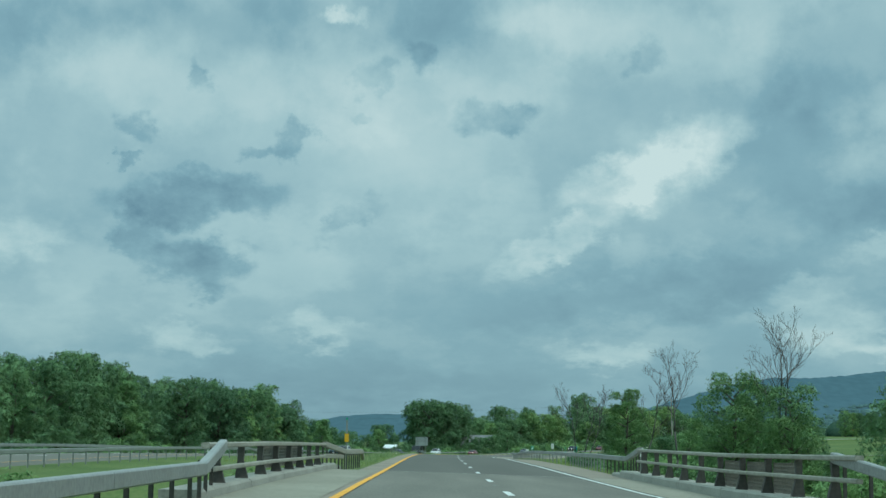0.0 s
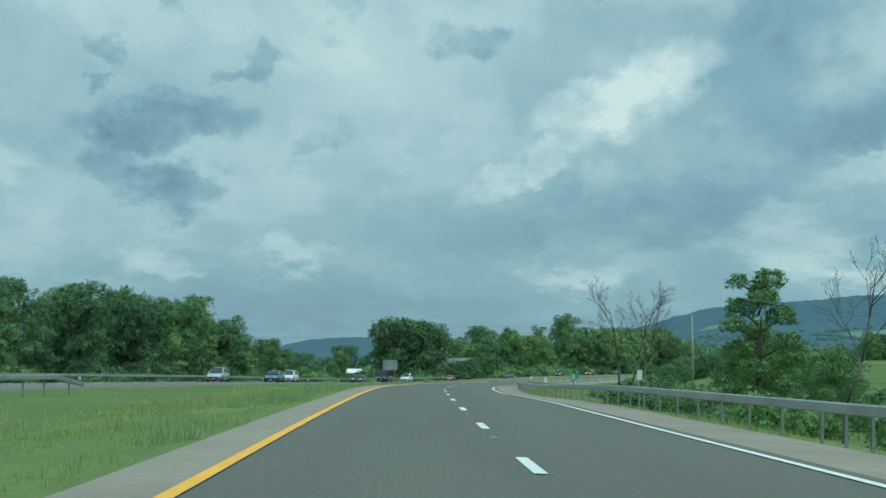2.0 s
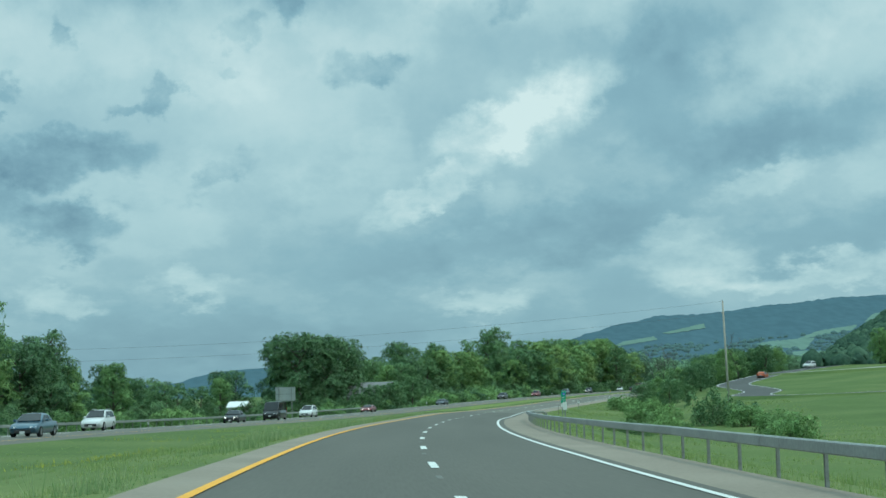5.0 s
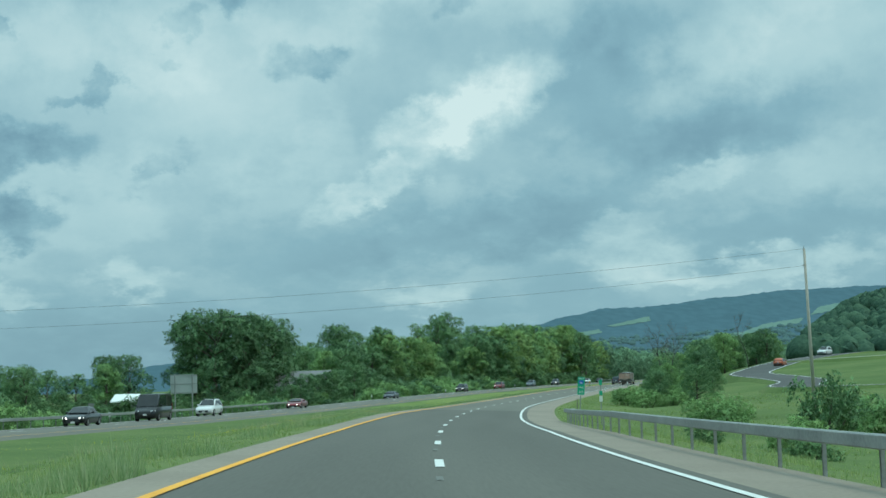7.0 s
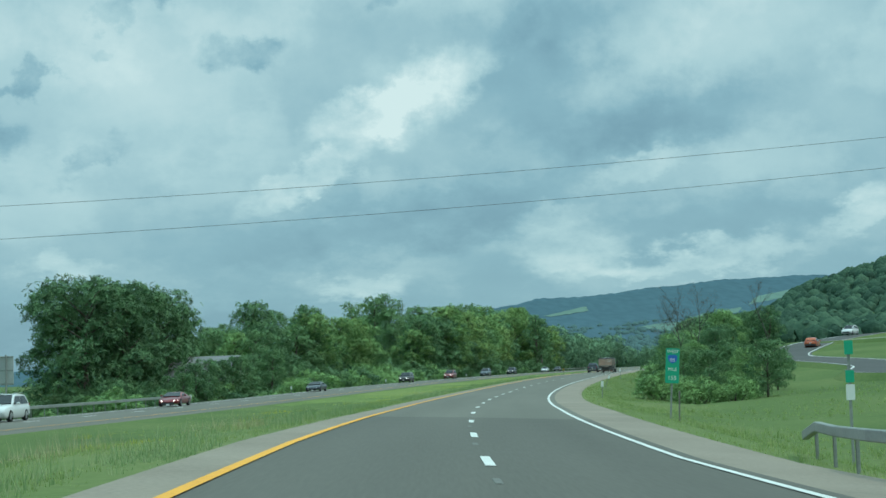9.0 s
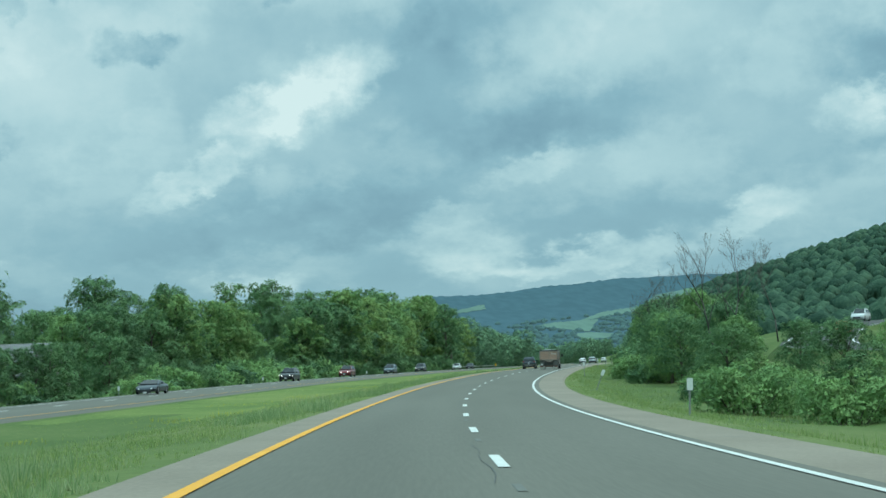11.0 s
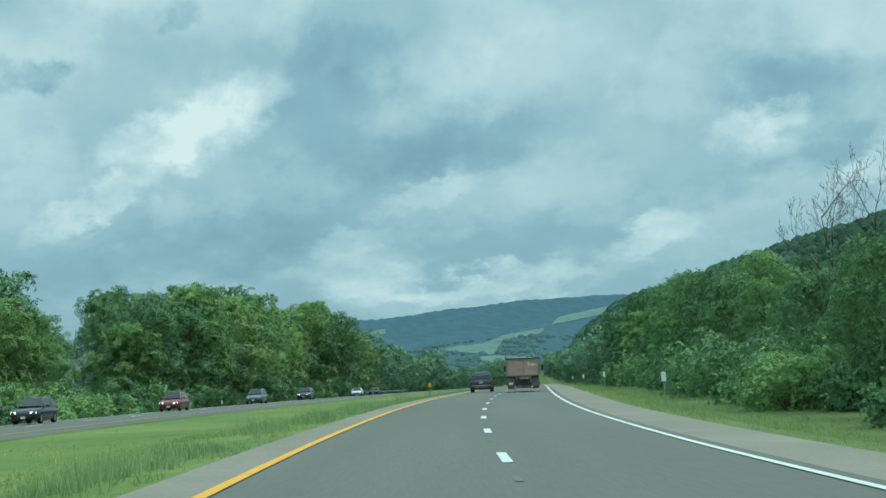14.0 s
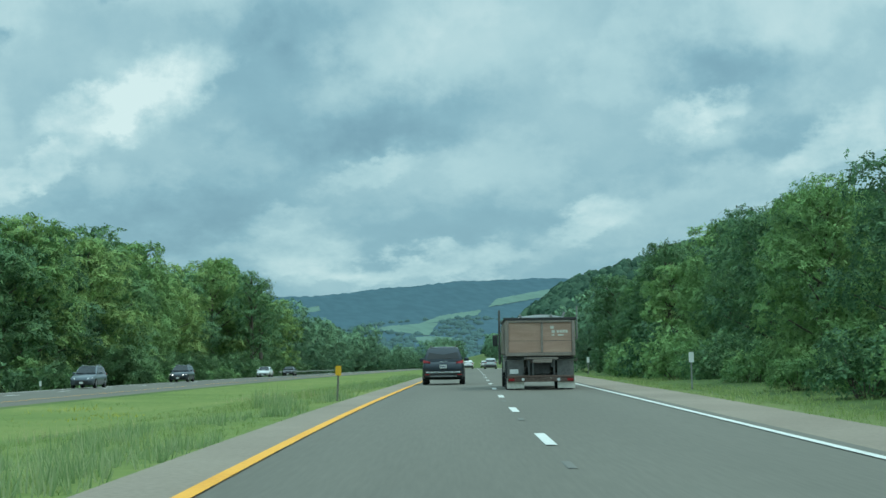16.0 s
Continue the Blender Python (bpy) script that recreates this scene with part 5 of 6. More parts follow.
def words(parent, text, size, x, z, mat, y=-0.046):
    cu = bpy.data.curves.new("lettering", "FONT")
    cu.body, cu.size, cu.align_x, cu.extrude = text, size, "CENTER", 0.002
    tmp = bpy.data.objects.new("tmp", cu)
    scene.collection.objects.link(tmp)
    bpy.context.view_layer.update()
    me = bpy.data.meshes.new_from_object(tmp.evaluated_get(bpy.context.evaluated_depsgraph_get()))
    bpy.data.objects.remove(tmp)
    me.materials.clear()
    me.materials.append(mat)
    o = obj("lettering", me, parent)
    o.matrix_basis = pose(x, y, z, 90, 0, 0)
    return o


g = empty("mile_sign", on_ground(356.7, 9.2, 4) @ Matrix.Translation((0, 0, 0.27)) @ Matrix.Diagonal((1.22, 1.22, 1.17, 1)), "narrow green mile sign with white letters and a blue shield, leaning", "road sign")
u_post(g, 1.3)
panel = plate(g, "panel", 0.46, 1.22, 1.0, SIGN_GREEN, bevel=0.04)
words(panel, "WEST", 0.15, 0, 2.06, SIGN_WHITE)
bm = bmesh.new()
ring = [(-0.15, 1.97), (-0.05, 1.99), (0.05, 1.99), (0.15, 1.97), (0.16, 1.86), (0.12, 1.76), (0.0, 1.68), (-0.12, 1.76), (-0.16, 1.86)]
top = [bm.verts.new((x, -0.048, z)) for x, z in ring]
bot = [bm.verts.new((x, -0.0425, z)) for x, z in ring]
bm.faces.new(top)
for i in range(len(ring)):
    bm.faces.new((top[i], top[(i + 1) % len(ring)], bot[(i + 1) % len(ring)], bot[i]))
bmesh.ops.recalc_face_normals(bm, faces=bm.faces)
part("shield", bm, SIGN_BLUE, panel, "blue route shield")
words(panel, "86", 0.17, 0, 1.76, SIGN_WHITE, y=-0.0505)
words(panel, "MILE", 0.15, 0, 1.44, SIGN_WHITE)
words(panel, "155", 0.20, 0, 1.12, SIGN_WHITE)

g = empty("reference_marker", on_ground(327.7, 9.85, 0) @ Matrix.Translation((0, 0, 0.2)), "post with two small green marker panels and a white one", "road sign")
u_post(g, 2.6)
for z_, h_, m_ in ((2.32, 0.32, SIGN_GREEN), (1.68, 0.28, SIGN_GREEN), (1.28, 0.36, SIGN_WHITE)):
    pl = plate(g, "panel", 0.20, h_, z_, m_)
g = empty("reference_marker", on_ground(152.4, 8.2, 0), "small green reference marker on a wooden post behind the guardrail", "road sign")
u_post(g, 1.2, WOODPOLE, 0.05)
pl = plate(g, "panel", 0.30, 0.36, 1.15, SIGN_GREEN)
for k_ in range(3):
    plate(pl, "bar", 0.18, 0.05, 1.20 + 0.10 * k_, SIGN_WHITE, y=-0.0435, t=0.004, bevel=0.005)
g = empty("marker_post", on_ground(351, 8.9, 2), "bare dark steel post beside the mile sign", "road marker")
u_post(g, 1.15, RUSTY)

# back of a large sign for the oncoming traffic
g = empty("large_sign", on_ground(412.0, -38.2, 0, 0), "back of a large unpainted metal sign on two posts", "road sign")
for x_ in (-1.05, 1.05):
    bm = bmesh.new()
    box(bm, x_ - 0.06, x_ + 0.06, 0, 0.10, -0.6, 6.0, 0.01)
    part("post", bm, STEEL, g)
bm = bmesh.new()
box(bm, -1.62, 1.62, 0.14, 0.17, 3.65, 5.9, 0.01)
part("panel", bm, ALUMINIUM, g, "bare metal sign back")
for z_ in (3.72, 4.75, 5.78):
    bm = bmesh.new()
    box(bm, -1.62, 1.62, 0.1005, 0.1395, z_, z_ + 0.09, 0.005)
    part("stiffener", bm, STEEL, g)
for s_, d_, t_ in ((318, -35.5, 12), (372, -36, 10)):
    g = empty("small_sign", on_ground(s_, d_, 6), "back of a small leaning metal sign", "road sign")
    u_post(g, 2.4)
    plate(g, "panel", 0.55, 0.9, 1.6, STEEL, y=0.05)
g = empty("warning_sign", on_ground(590, 62, 0), "yellow diamond warning sign on a post by the side road", "road sign")
u_post(g, 2.6)
o = plate(g, "panel", 0.75, 0.75, -0.375, SIGN_YELLOW)
o.matrix_basis = pose(0, 0, 2.4, 0, 45, 0)
g = empty("roadside_board", on_ground(760, 15.2, 0), "low dark brown board with a pale top edge", "sign")
for x_ in (-1.2, 1.2):
    bm = bmesh.new()
    box(bm, x_ - 0.06, x_ + 0.06, 0.0, 0.12, -0.5, 3.0, 0.01)
    part("post", bm, WOODPOLE, g)
bm = bmesh.new()
box(bm, -1.45, 1.45, -0.06, -0.005, 1.75, 2.95, 0.01)
part("panel", bm, RUSTY, g, "dark brown board")
bm = bmesh.new()
box(bm, -1.55, 1.55, -0.12, 0.14, 3.0, 3.3, 0.02)
part("cap", bm, SIGN_WHITE, g, "pale cap board")


def utility_pole(place, height, label, lean=0.0):
    g = empty("utility_pole", pose(*place, 0, lean, 0), label, "utility pole")
    bm = bmesh.new()
    rod(bm, (0, 0, -1), (0, 0, height), 0.17, 0.11, 10)
    part("pole", bm, WOODPOLE, g, smooth=True)
    bm = bmesh.new()
    rod(bm, (0, 0, height), (0, 0, height + 0.22), 0.05, 0.03, 8)
    rod(bm, (-0.2, 0, height - 1.45), (-0.11, 0, height - 1.45), 0.05, 0.04, 8)
    part("insulator", bm, STEEL, g)
    return g


pa = ground(370.5, 29.8)
pb = ground(352.0, -92.0)
ha, hb = 10.6 - pa[2], 7.6 - pb[2]
utility_pole(pa, ha, "tall pale wooden utility pole on the grass slope", -1.2)
utility_pole(pb, hb, "wooden utility pole behind the trees")
tip_a = np.array([pa[0] + ha * math.sin(radians(-1.2)), pa[1], pa[2] + ha * math.cos(radians(1.2))])
tip_b = np.array([pb[0], pb[1], pb[2] + hb])
for k_, low in enumerate((0.0, 1.5)):
    bm, prev = bmesh.new(), None
    for i in range(33):
        u = i / 32
        q = tip_a * (1 - u) + tip_b * u + np.array([0, 0, -low - 2.1 * 4 * u * (1 - u)])
        ring = [bm.verts.new((q[0], q[1] + a_, q[2] + b_)) for a_, b_ in ((0.01, 0), (0, 0.01), (-0.01, 0), (0, -0.01))]
        for j in range(4 if prev else 0):
            bm.faces.new((prev[j], prev[(j + 1) % 4], ring[(j + 1) % 4], ring[j]))
        prev = ring
    w_ = part("overhead_cable", bm, BLACK, None, "")
    tagged(w_, "thin dark overhead cable slung across the road", "cable", "overhead cables")

# ---------------------------------------------------------------- side road on the slope
SIDE = np.array([(200, 352), (150, 372), (105, 396), (71, 423), (75.5, 445), (77.4, 462), (80.8, 487), (88, 503), (98, 520), (110, 538.7), (124, 557), (150, 585), (190, 620)], float)


def curve_through(P, n):
    t = np.arange(len(P))
    out = []
    for q in np.linspace(0, len(P) - 1, n):
        i = min(int(q), len(P) - 2)
        u = q - i
        p0, p1, p2, p3 = P[max(i - 1, 0)], P[i], P[i + 1], P[min(i + 2, len(P) - 1)]
        out.append(0.5 * (2 * p1 + (p2 - p0) * u + (2 * p0 - 5 * p1 + 4 * p2 - p3) * u * u + (3 * p1 - p0 - 3 * p2 + p3) * u ** 3))
    return np.array(out)


def lay(name, line, half, up, mat, label, category, shift=0.0):
    """A road laid on the ground along a plan line."""
    tang = np.gradient(line, axis=0)
    tang /= np.linalg.norm(tang, axis=1)[:, None]
    nrm = np.stack([tang[:, 1], -tang[:, 0]], 1)
    hgt = np.array([ground(*near_road(*q))[2] for q in line])
    hgt = np.convolve(np.pad(hgt, 4, mode="edge"), np.ones(9) / 9, "valid")
    vs, k = [], 4
    for q, n_, z_ in zip(line, nrm, hgt):
        for a, b in ((-half - 2.4, -0.5), (-half, 0.0), (half, 0.0), (half + 2.4, -0.5)) if half > 1 else ((-half, 0.0), (-half * 0.3, 0.0), (half * 0.3, 0.0), (half, 0.0)):
            c = q + n_ * (a + shift)
            own = ground(*near_road(*c))[2]
            vs.append((c[0], c[1], (max(own, z_) if b == 0.0 else min(own, z_) - 0.6) + up + b))
    fs = [(i * k + j, i * k + j + 1, (i + 1) * k + j + 1, (i + 1) * k + j) for i in range(len(line) - 1) for j in range(k - 1)]
    return obj(name, mesh_of(name, vs, fs, [mat, GRASS], [int(half > 1 and i_ % 3 != 1) for i_ in range(len(fs))]), label=label, category=category, kind="structure")


side_line = curve_through(SIDE, 120)
NEW_ASPHALT = material("dark_fresh_asphalt", [(0.042, 0.043, 0.040), (0.058, 0.059, 0.055), (0.08, 0.08, 0.074)], 0.85, scale=0.2, grain=60, bump=0.3)
lay("side_road", side_line, 3.6, 0.30, NEW_ASPHALT, "grey two-lane side road bending up the slope", "road")
lay("side_road_edge_line_1", side_line, 0.09, 0.322, WHITE, "white edge line of the side road", "road marking", 3.2)
lay("side_road_edge_line_2", side_line, 0.09, 0.322, WHITE, "white edge line of the side road", "road marking", -3.2)
lay("side_road_centre_line", side_line, 0.12, 0.322, YELLOW, "yellow centre line of the side road", "road marking", 0.0)
drive_line = curve_through(np.array([(98, 520), (112, 505), (135, 500), (170, 515)], float), 40)
lay("gravel_drive", drive_line, 2.2, 0.36, CONCRETE, "pale gravel drive branching off the side road", "drive")

# ---------------------------------------------------------------- buildings in the trees
SHINGLE = material("grey_roof_shingles", [(0.16, 0.17, 0.17), (0.23, 0.24, 0.24), (0.29, 0.30, 0.29)], 0.9, scale=0.8, grain=14, stretch=(1, 1, 6), bump=0.3)
SIDING = material("pale_wall_siding", [(0.26, 0.27, 0.25), (0.34, 0.345, 0.32)], 0.8, scale=0.6, grain=12, stretch=(1, 1, 8))
WINDOW = material("dark_window_glass", [(0.015, 0.02, 0.022), (0.03, 0.035, 0.04)], 0.12, scale=2)
ROOF_WHITE = material("white_metal_roof", [(0.68, 0.71, 0.70), (0.80, 0.82, 0.80)], 0.5, scale=0.8)


def house(place, turn, w, l, wall, ridge, roof_mat, label, windows=True):
    g = empty("house", pose(*place, 0, 0, turn), label, "house")
    bm = bmesh.new()
    box(bm, -w / 2, w / 2, -l / 2, l / 2, -1.5, wall)
    for y in (-l / 2, l / 2):
        a, b, c = bm.verts.new((-w / 2, y, wall)), bm.verts.new((w / 2, y, wall)), bm.verts.new((0, y, ridge - 0.15))
        bm.faces.new((a, b, c) if y < 0 else (b, a, c))
    part("wall", bm, SIDING, g)
    for sgn in (-1, 1):
        bm = bmesh.new()
        ov = 0.45
        drop = (ridge - wall) / (w / 2) * ov
        q = [(0, ridge), (sgn * (w / 2 + ov), wall - drop)]
        vs = [bm.verts.new((x, y, z + t)) for y in (-l / 2 - ov, l / 2 + ov) for x, z in q for t in (0, 0.14)]
        for f in ((0, 2, 3, 1), (4, 5, 7, 6), (0, 1, 5, 4), (2, 6, 7, 3), (1, 3, 7, 5), (0, 4, 6, 2)):
            bm.faces.new([vs[i] for i in f])
        bmesh.ops.recalc_face_normals(bm, faces=bm.faces)
        part("roof", bm, roof_mat, g)
    if windows:
        for x_ in (-w / 4, w / 4):
            bm = bmesh.new()
            box(bm, x_ - 0.5, x_ + 0.5, -l / 2 - 0.05, -l / 2 - 0.01, wall * 0.4, wall * 0.85, 0.01)
            part("window", bm, WINDOW, g)
    return g


q = ground(517, -51)
house(q, 65, 8, 10, 4.4, 7.4, SHINGLE, "grey-roofed pale house half hidden among the trees")
q = ground(435, -53)
house(q, 70, 2.4, 2.8, 4.0, 4.7, ROOF_WHITE, "small shed with a bright white roof in the bushes", False)

# ---------------------------------------------------------------- vehicles
def paint(name, c, rough=0.28, metal=0.3):
    m = material(name, [tuple(x * 0.85 for x in c), c], rough, metal, scale=0.8, grain=30)
    m.node_tree.nodes["Principled BSDF"].inputs["Coat Weight"].default_value = 0.5
    return m


GLASS = material("tinted_car_glass", [(0.012, 0.016, 0.018), (0.022, 0.027, 0.03)], 0.06, scale=1.5, spec=0.35)
RUBBER = material("tyre_rubber", [(0.012, 0.012, 0.012), (0.025, 0.025, 0.024)], 0.85, scale=6)
ALLOY = material("alloy_wheel", [(0.30, 0.31, 0.31), (0.42, 0.43, 0.43)], 0.35, 0.8, scale=4)
CHROME = material("bright_trim", [(0.55, 0.57, 0.57), (0.68, 0.70, 0.70)], 0.2, 0.9, scale=4)
PLASTIC = material("black_plastic_trim", [(0.018, 0.019, 0.019), (0.035, 0.036, 0.036)], 0.6, scale=3)
TAIL = material("red_tail_lamp", [(0.24, 0.010, 0.013), (0.34, 0.018, 0.020)], 0.2, scale=5)
LAMP = material("clear_headlamp", [(0.60, 0.63, 0.63), (0.75, 0.77, 0.77)], 0.15, scale=5)
LIT = glow("lit_headlamp", (1.0, 0.97, 0.88), 3.0)
PLATE = material("number_plate", [(0.55, 0.57, 0.55), (0.66, 0.68, 0.66)], 0.5, scale=5)
INK = material("dark_blue_print", [(0.02, 0.03, 0.10), (0.03, 0.04, 0.14)], 0.6)


def loft(rings, mat_name=None):
    """A closed skin through rings of equal count."""
    bm = bmesh.new()
    vs = [[bm.verts.new(q) for q in r] for r in rings]
    n = len(rings[0])
    for a, b in zip(vs, vs[1:]):
        for i in range(n):
            bm.faces.new((a[i], a[(i + 1) % n], b[(i + 1) % n], b[i]))
    bm.faces.new(vs[0][::-1])
    bm.faces.new(vs[-1])
    bmesh.ops.recalc_face_normals(bm, faces=bm.faces)
    return bm


def panel3(bm, corners, off):
    """A slightly raised four-cornered pane."""
    c = [Vector(q) for q in corners]
    n = (c[1] - c[0]).cross(c[3] - c[0]).normalized()
    top = [bm.verts.new(q + n * off) for q in c]
    bot = [bm.verts.new(q - n * 0.01) for q in c]
    bm.faces.new(top)
    for i in range(4):
        bm.faces.new((bot[i], bot[(i + 1) % 4], top[(i + 1) % 4], top[i]))
    bm.faces.new(bot[::-1])
    bmesh.ops.recalc_face_normals(bm, faces=bm.faces)
    return bm


def wheel_mesh(r, w):
    bm = bmesh.new()
    n = 20
    prof = [(-w / 2, r * 0.66), (-w / 2, r * 0.93), (-w / 2 + 0.03, r), (w / 2 - 0.03, r), (w / 2, r * 0.93), (w / 2, r * 0.66)]
    rings = [[bm.verts.new((x, q * math.cos(2 * math.pi * i / n), q * math.sin(2 * math.pi * i / n))) for x, q in prof] for i in range(n)]
    for i in range(n):
        for j in range(len(prof) - 1):
            bm.faces.new((rings[i][j], rings[i][j + 1], rings[(i + 1) % n][j + 1], rings[(i + 1) % n][j]))
    me = bpy.data.meshes.new("tyre")
    bm.to_mesh(me)
    bm.free()
    me.materials.append(RUBBER)
    bm = bmesh.new()
    for k in range(5):
        a = 2 * math.pi * k / 5
        rod(bm, (0, 0, 0), (0, math.cos(a) * r * 0.62, math.sin(a) * r * 0.62), 0.05, 0.045, 5)
    for i in range(n):
        a0, a1 = 2 * math.pi * i / n, 2 * math.pi * (i + 1) / n
        rod(bm, (0, math.cos(a0) * r * 0.63, math.sin(a0) * r * 0.63), (0, math.cos(a1) * r * 0.63, math.sin(a1) * r * 0.63), 0.03, n=4)
    m2 = bpy.data.meshes.new("rim")
    bm.to_mesh(m2)
    bm.free()
    m2.materials.append(ALLOY)
    return me, m2


WHEELS = {}


def add_wheels(g, places, r, w):
    if (r, w) not in WHEELS:
        WHEELS[(r, w)] = wheel_mesh(r, w)
    ty, ri = WHEELS[(r, w)]
    for x, y in places:
        h = new("wheel", ty)
        h.parent = g
        h.matrix_basis = pose(x, y, r)
        o = new("rim", ri)
        o.parent = h
        o.matrix_basis = pose(math.copysign(w / 2 - 0.05, x), 0, 0)


# style: length, width, then stations (y from the tail, floor, shoulder height, roof height or 0, half roof width)
STYLES = {
    "suv": dict(L=4.65, W=1.85, H=1.68, belt=1.02, hood=1.02, tail_y=0.12, roof0=0.45, roof1=2.35, scr=3.25, r=0.36, nose=0.80),
    "sedan": dict(L=4.75, W=1.83, H=1.45, belt=0.92, hood=0.90, tail_y=1.05, roof0=1.55, roof1=2.55, scr=3.40, r=0.33, nose=0.70),
    "sports": dict(L=4.55, W=1.92, H=1.23, belt=0.84, hood=0.78, tail_y=0.75, roof0=1.75, roof1=2.35, scr=3.25, r=0.34, nose=0.55),
    "van": dict(L=5.6, W=2.05, H=2.35, belt=1.25, hood=1.20, tail_y=0.04, roof0=0.12, roof1=4.05, scr=4.85, r=0.36, nose=0.95),
    "hatch": dict(L=4.2, W=1.76, H=1.52, belt=0.95, hood=0.95, tail_y=0.10, roof0=0.55, roof1=2.2, scr=3.05, r=0.32, nose=0.74),
}


def car(style, colour, label, lit=False, plate_front=False, category="car"):
    """A car whose tail stands at y = 0 and whose nose points along +y."""
    k = STYLES[style]
    L, W, H, belt, hood = k["L"], k["W"], k["H"], k["belt"], k["hood"]
    g = empty("van" if style == "van" else "car", label=label, category=category)
    hw = W / 2
    st = [(0.0, 0.50, belt - 0.10, 0.90), (0.10, 0.32, belt - 0.02, 0.975), (0.45, 0.24, belt, 1.0), (L * 0.35, 0.22, belt, 1.0), (L * 0.6, 0.22, belt - 0.01, 1.0),
          (k["scr"] + 0.15, 0.22, hood, 0.99), (L - 0.55, 0.24, hood - 0.10, 0.96), (L - 0.12, 0.30, k["nose"], 0.90), (L, 0.42, k["nose"] - 0.16, 0.80)]
    rings = []
    for y, lo, hi, f in st:
        w = hw * f
        mid = lo + (hi - lo) * 0.55
        rings.append([(-w * 0.90, y, lo), (-w, y, lo + 0.14), (-w, y, mid), (-w * 0.965, y, hi - 0.07), (-w * 0.90, y, hi), (0, y, hi + 0.025), (w * 0.90, y, hi), (w * 0.965, y, hi - 0.07), (w, y, mid), (w, y, lo + 0.14), (w * 0.90, y, lo), (0, y, lo - 0.02)])
    part("body", loft(rings), colour, g, smooth=48)
    # upper body: tail, roof and windscreen pillars
    t0, r0, r1, sc = k["tail_y"], k["roof0"], k["roof1"], k["scr"]
    wb, wr = hw * 0.93, hw * (0.70 if style != "van" else 0.88)
    up = [(t0, belt - 0.03, belt + 0.02, wb, wb * 0.985), (r0 * 0.75 + t0 * 0.25, belt - 0.03, belt + (H - belt) * 0.80, wb, wr * 1.08), (r0, belt - 0.03, H - 0.045, wb, wr), ((r0 + r1) / 2, belt - 0.03, H, wb, wr),
          (r1, belt - 0.03, H - 0.045, wb, wr), ((r1 + sc) / 2, belt - 0.03, (H + hood) / 2 + 0.05, wb, (wr + wb) / 2), (sc, belt - 0.05, hood + 0.01, wb * 0.97, wb * 0.95)]
    rings = []
    for y, lo, hi, w0, w1 in up:
        rings.append([(-w0, y, lo), (-(w0 * 0.4 + w1 * 0.6), y, lo + (hi - lo) * 0.6), (-w1, y, hi - 0.03 * (hi > lo + 0.1)), (-w1 * 0.86, y, hi), (0, y, hi + 0.015), (w1 * 0.86, y, hi), (w1, y, hi - 0.03 * (hi > lo + 0.1)), (w0 * 0.4 + w1 * 0.6, y, lo + (hi - lo) * 0.6), (w0, y, lo)])
    part("roof", loft(rings), colour, g, smooth=48)
    hh = H - belt
    # panes
    ya, yb = t0 + (r0 - t0) * 0.16, t0 + (r0 - t0) * 0.90
    bm = panel3(bmesh.new(), [(-wb * 0.84, ya, belt + hh * 0.14), (wb * 0.84, ya, belt + hh * 0.14), (wr * 0.90, yb, H - 0.13), (-wr * 0.90, yb, H - 0.13)], 0.035 if style != "van" else 0.02)
    part("rear_window", bm, GLASS, g)
    yc, yd = sc - (sc - r1) * 0.06, r1 + (sc - r1) * 0.10
    bm = panel3(bmesh.new(), [(wb * 0.86, yc, hood + 0.06), (-wb * 0.86, yc, hood + 0.06), (-wr * 0.90, yd, H - 0.07), (wr * 0.90, yd, H - 0.07)], 0.06)
    part("windscreen", bm, GLASS, g)
    for sx in (-1, 1):
        yl, yr_ = r0 + 0.05, sc - (sc - r1) * 0.42
        half = (yl + r1) / 2
        for y0, y1, y2, y3 in ((yl - 0.1, half - 0.04, half - 0.04, yl + 0.05), (half + 0.04, yr_ + 0.2, r1 - 0.05, half + 0.04)):
            q = [(sx * wb * 1.0, y0, belt + 0.05), (sx * wb * 1.0, y1, belt + 0.05), (sx * (wr * 1.04), y2, H - 0.14), (sx * (wr * 1.04), y3, H - 0.14)]
            if style == "van" and y0 < half - 0.1:
                continue
            part("side_window", panel3(bmesh.new(), q if sx > 0 else [q[1], q[0], q[3], q[2]], 0.02), GLASS, g)
        # lamps, mirrors
        bm = bmesh.new()
        tz = belt - 0.02 if style in ("suv", "hatch") else belt - 0.17
        q = [(sx * hw * 0.60, 0.02, tz - 0.07), (sx * hw * 0.95, 0.10, tz - 0.05), (sx * hw * 0.95, 0.16, tz + 0.075), (sx * hw * 0.62, 0.03, tz + 0.0)]
        if style == "van":
            q = [(sx * hw * 0.86, 0.0, 0.9), (sx * hw * 0.96, 0.02, 0.9), (sx * hw * 0.96, 0.02, 1.5), (sx * hw * 0.86, 0.0, 1.5)]
        part("tail_lamp", panel3(bm, q if sx > 0 else [q[1], q[0], q[3], q[2]], 0.05), TAIL, g)
        bm = bmesh.new()
        nz = k["nose"]
        q = [(sx * hw * 0.88, L - 0.16, nz - 0.16), (sx * hw * 0.50, L - 0.03, nz - 0.17), (sx * hw * 0.50, L - 0.07, nz - 0.05), (sx * hw * 0.88, L - 0.22, nz - 0.02)]
        part("headlamp", panel3(bm, q if sx > 0 else [q[1], q[0], q[3], q[2]], 0.04), LIT if lit else LAMP, g)
        bm = bmesh.new()
        box(bm, *sorted((sx * (hw - 0.02), sx * (hw + 0.20))), sc - 0.62, sc - 0.50, belt + 0.02, belt + 0.17, 0.03)
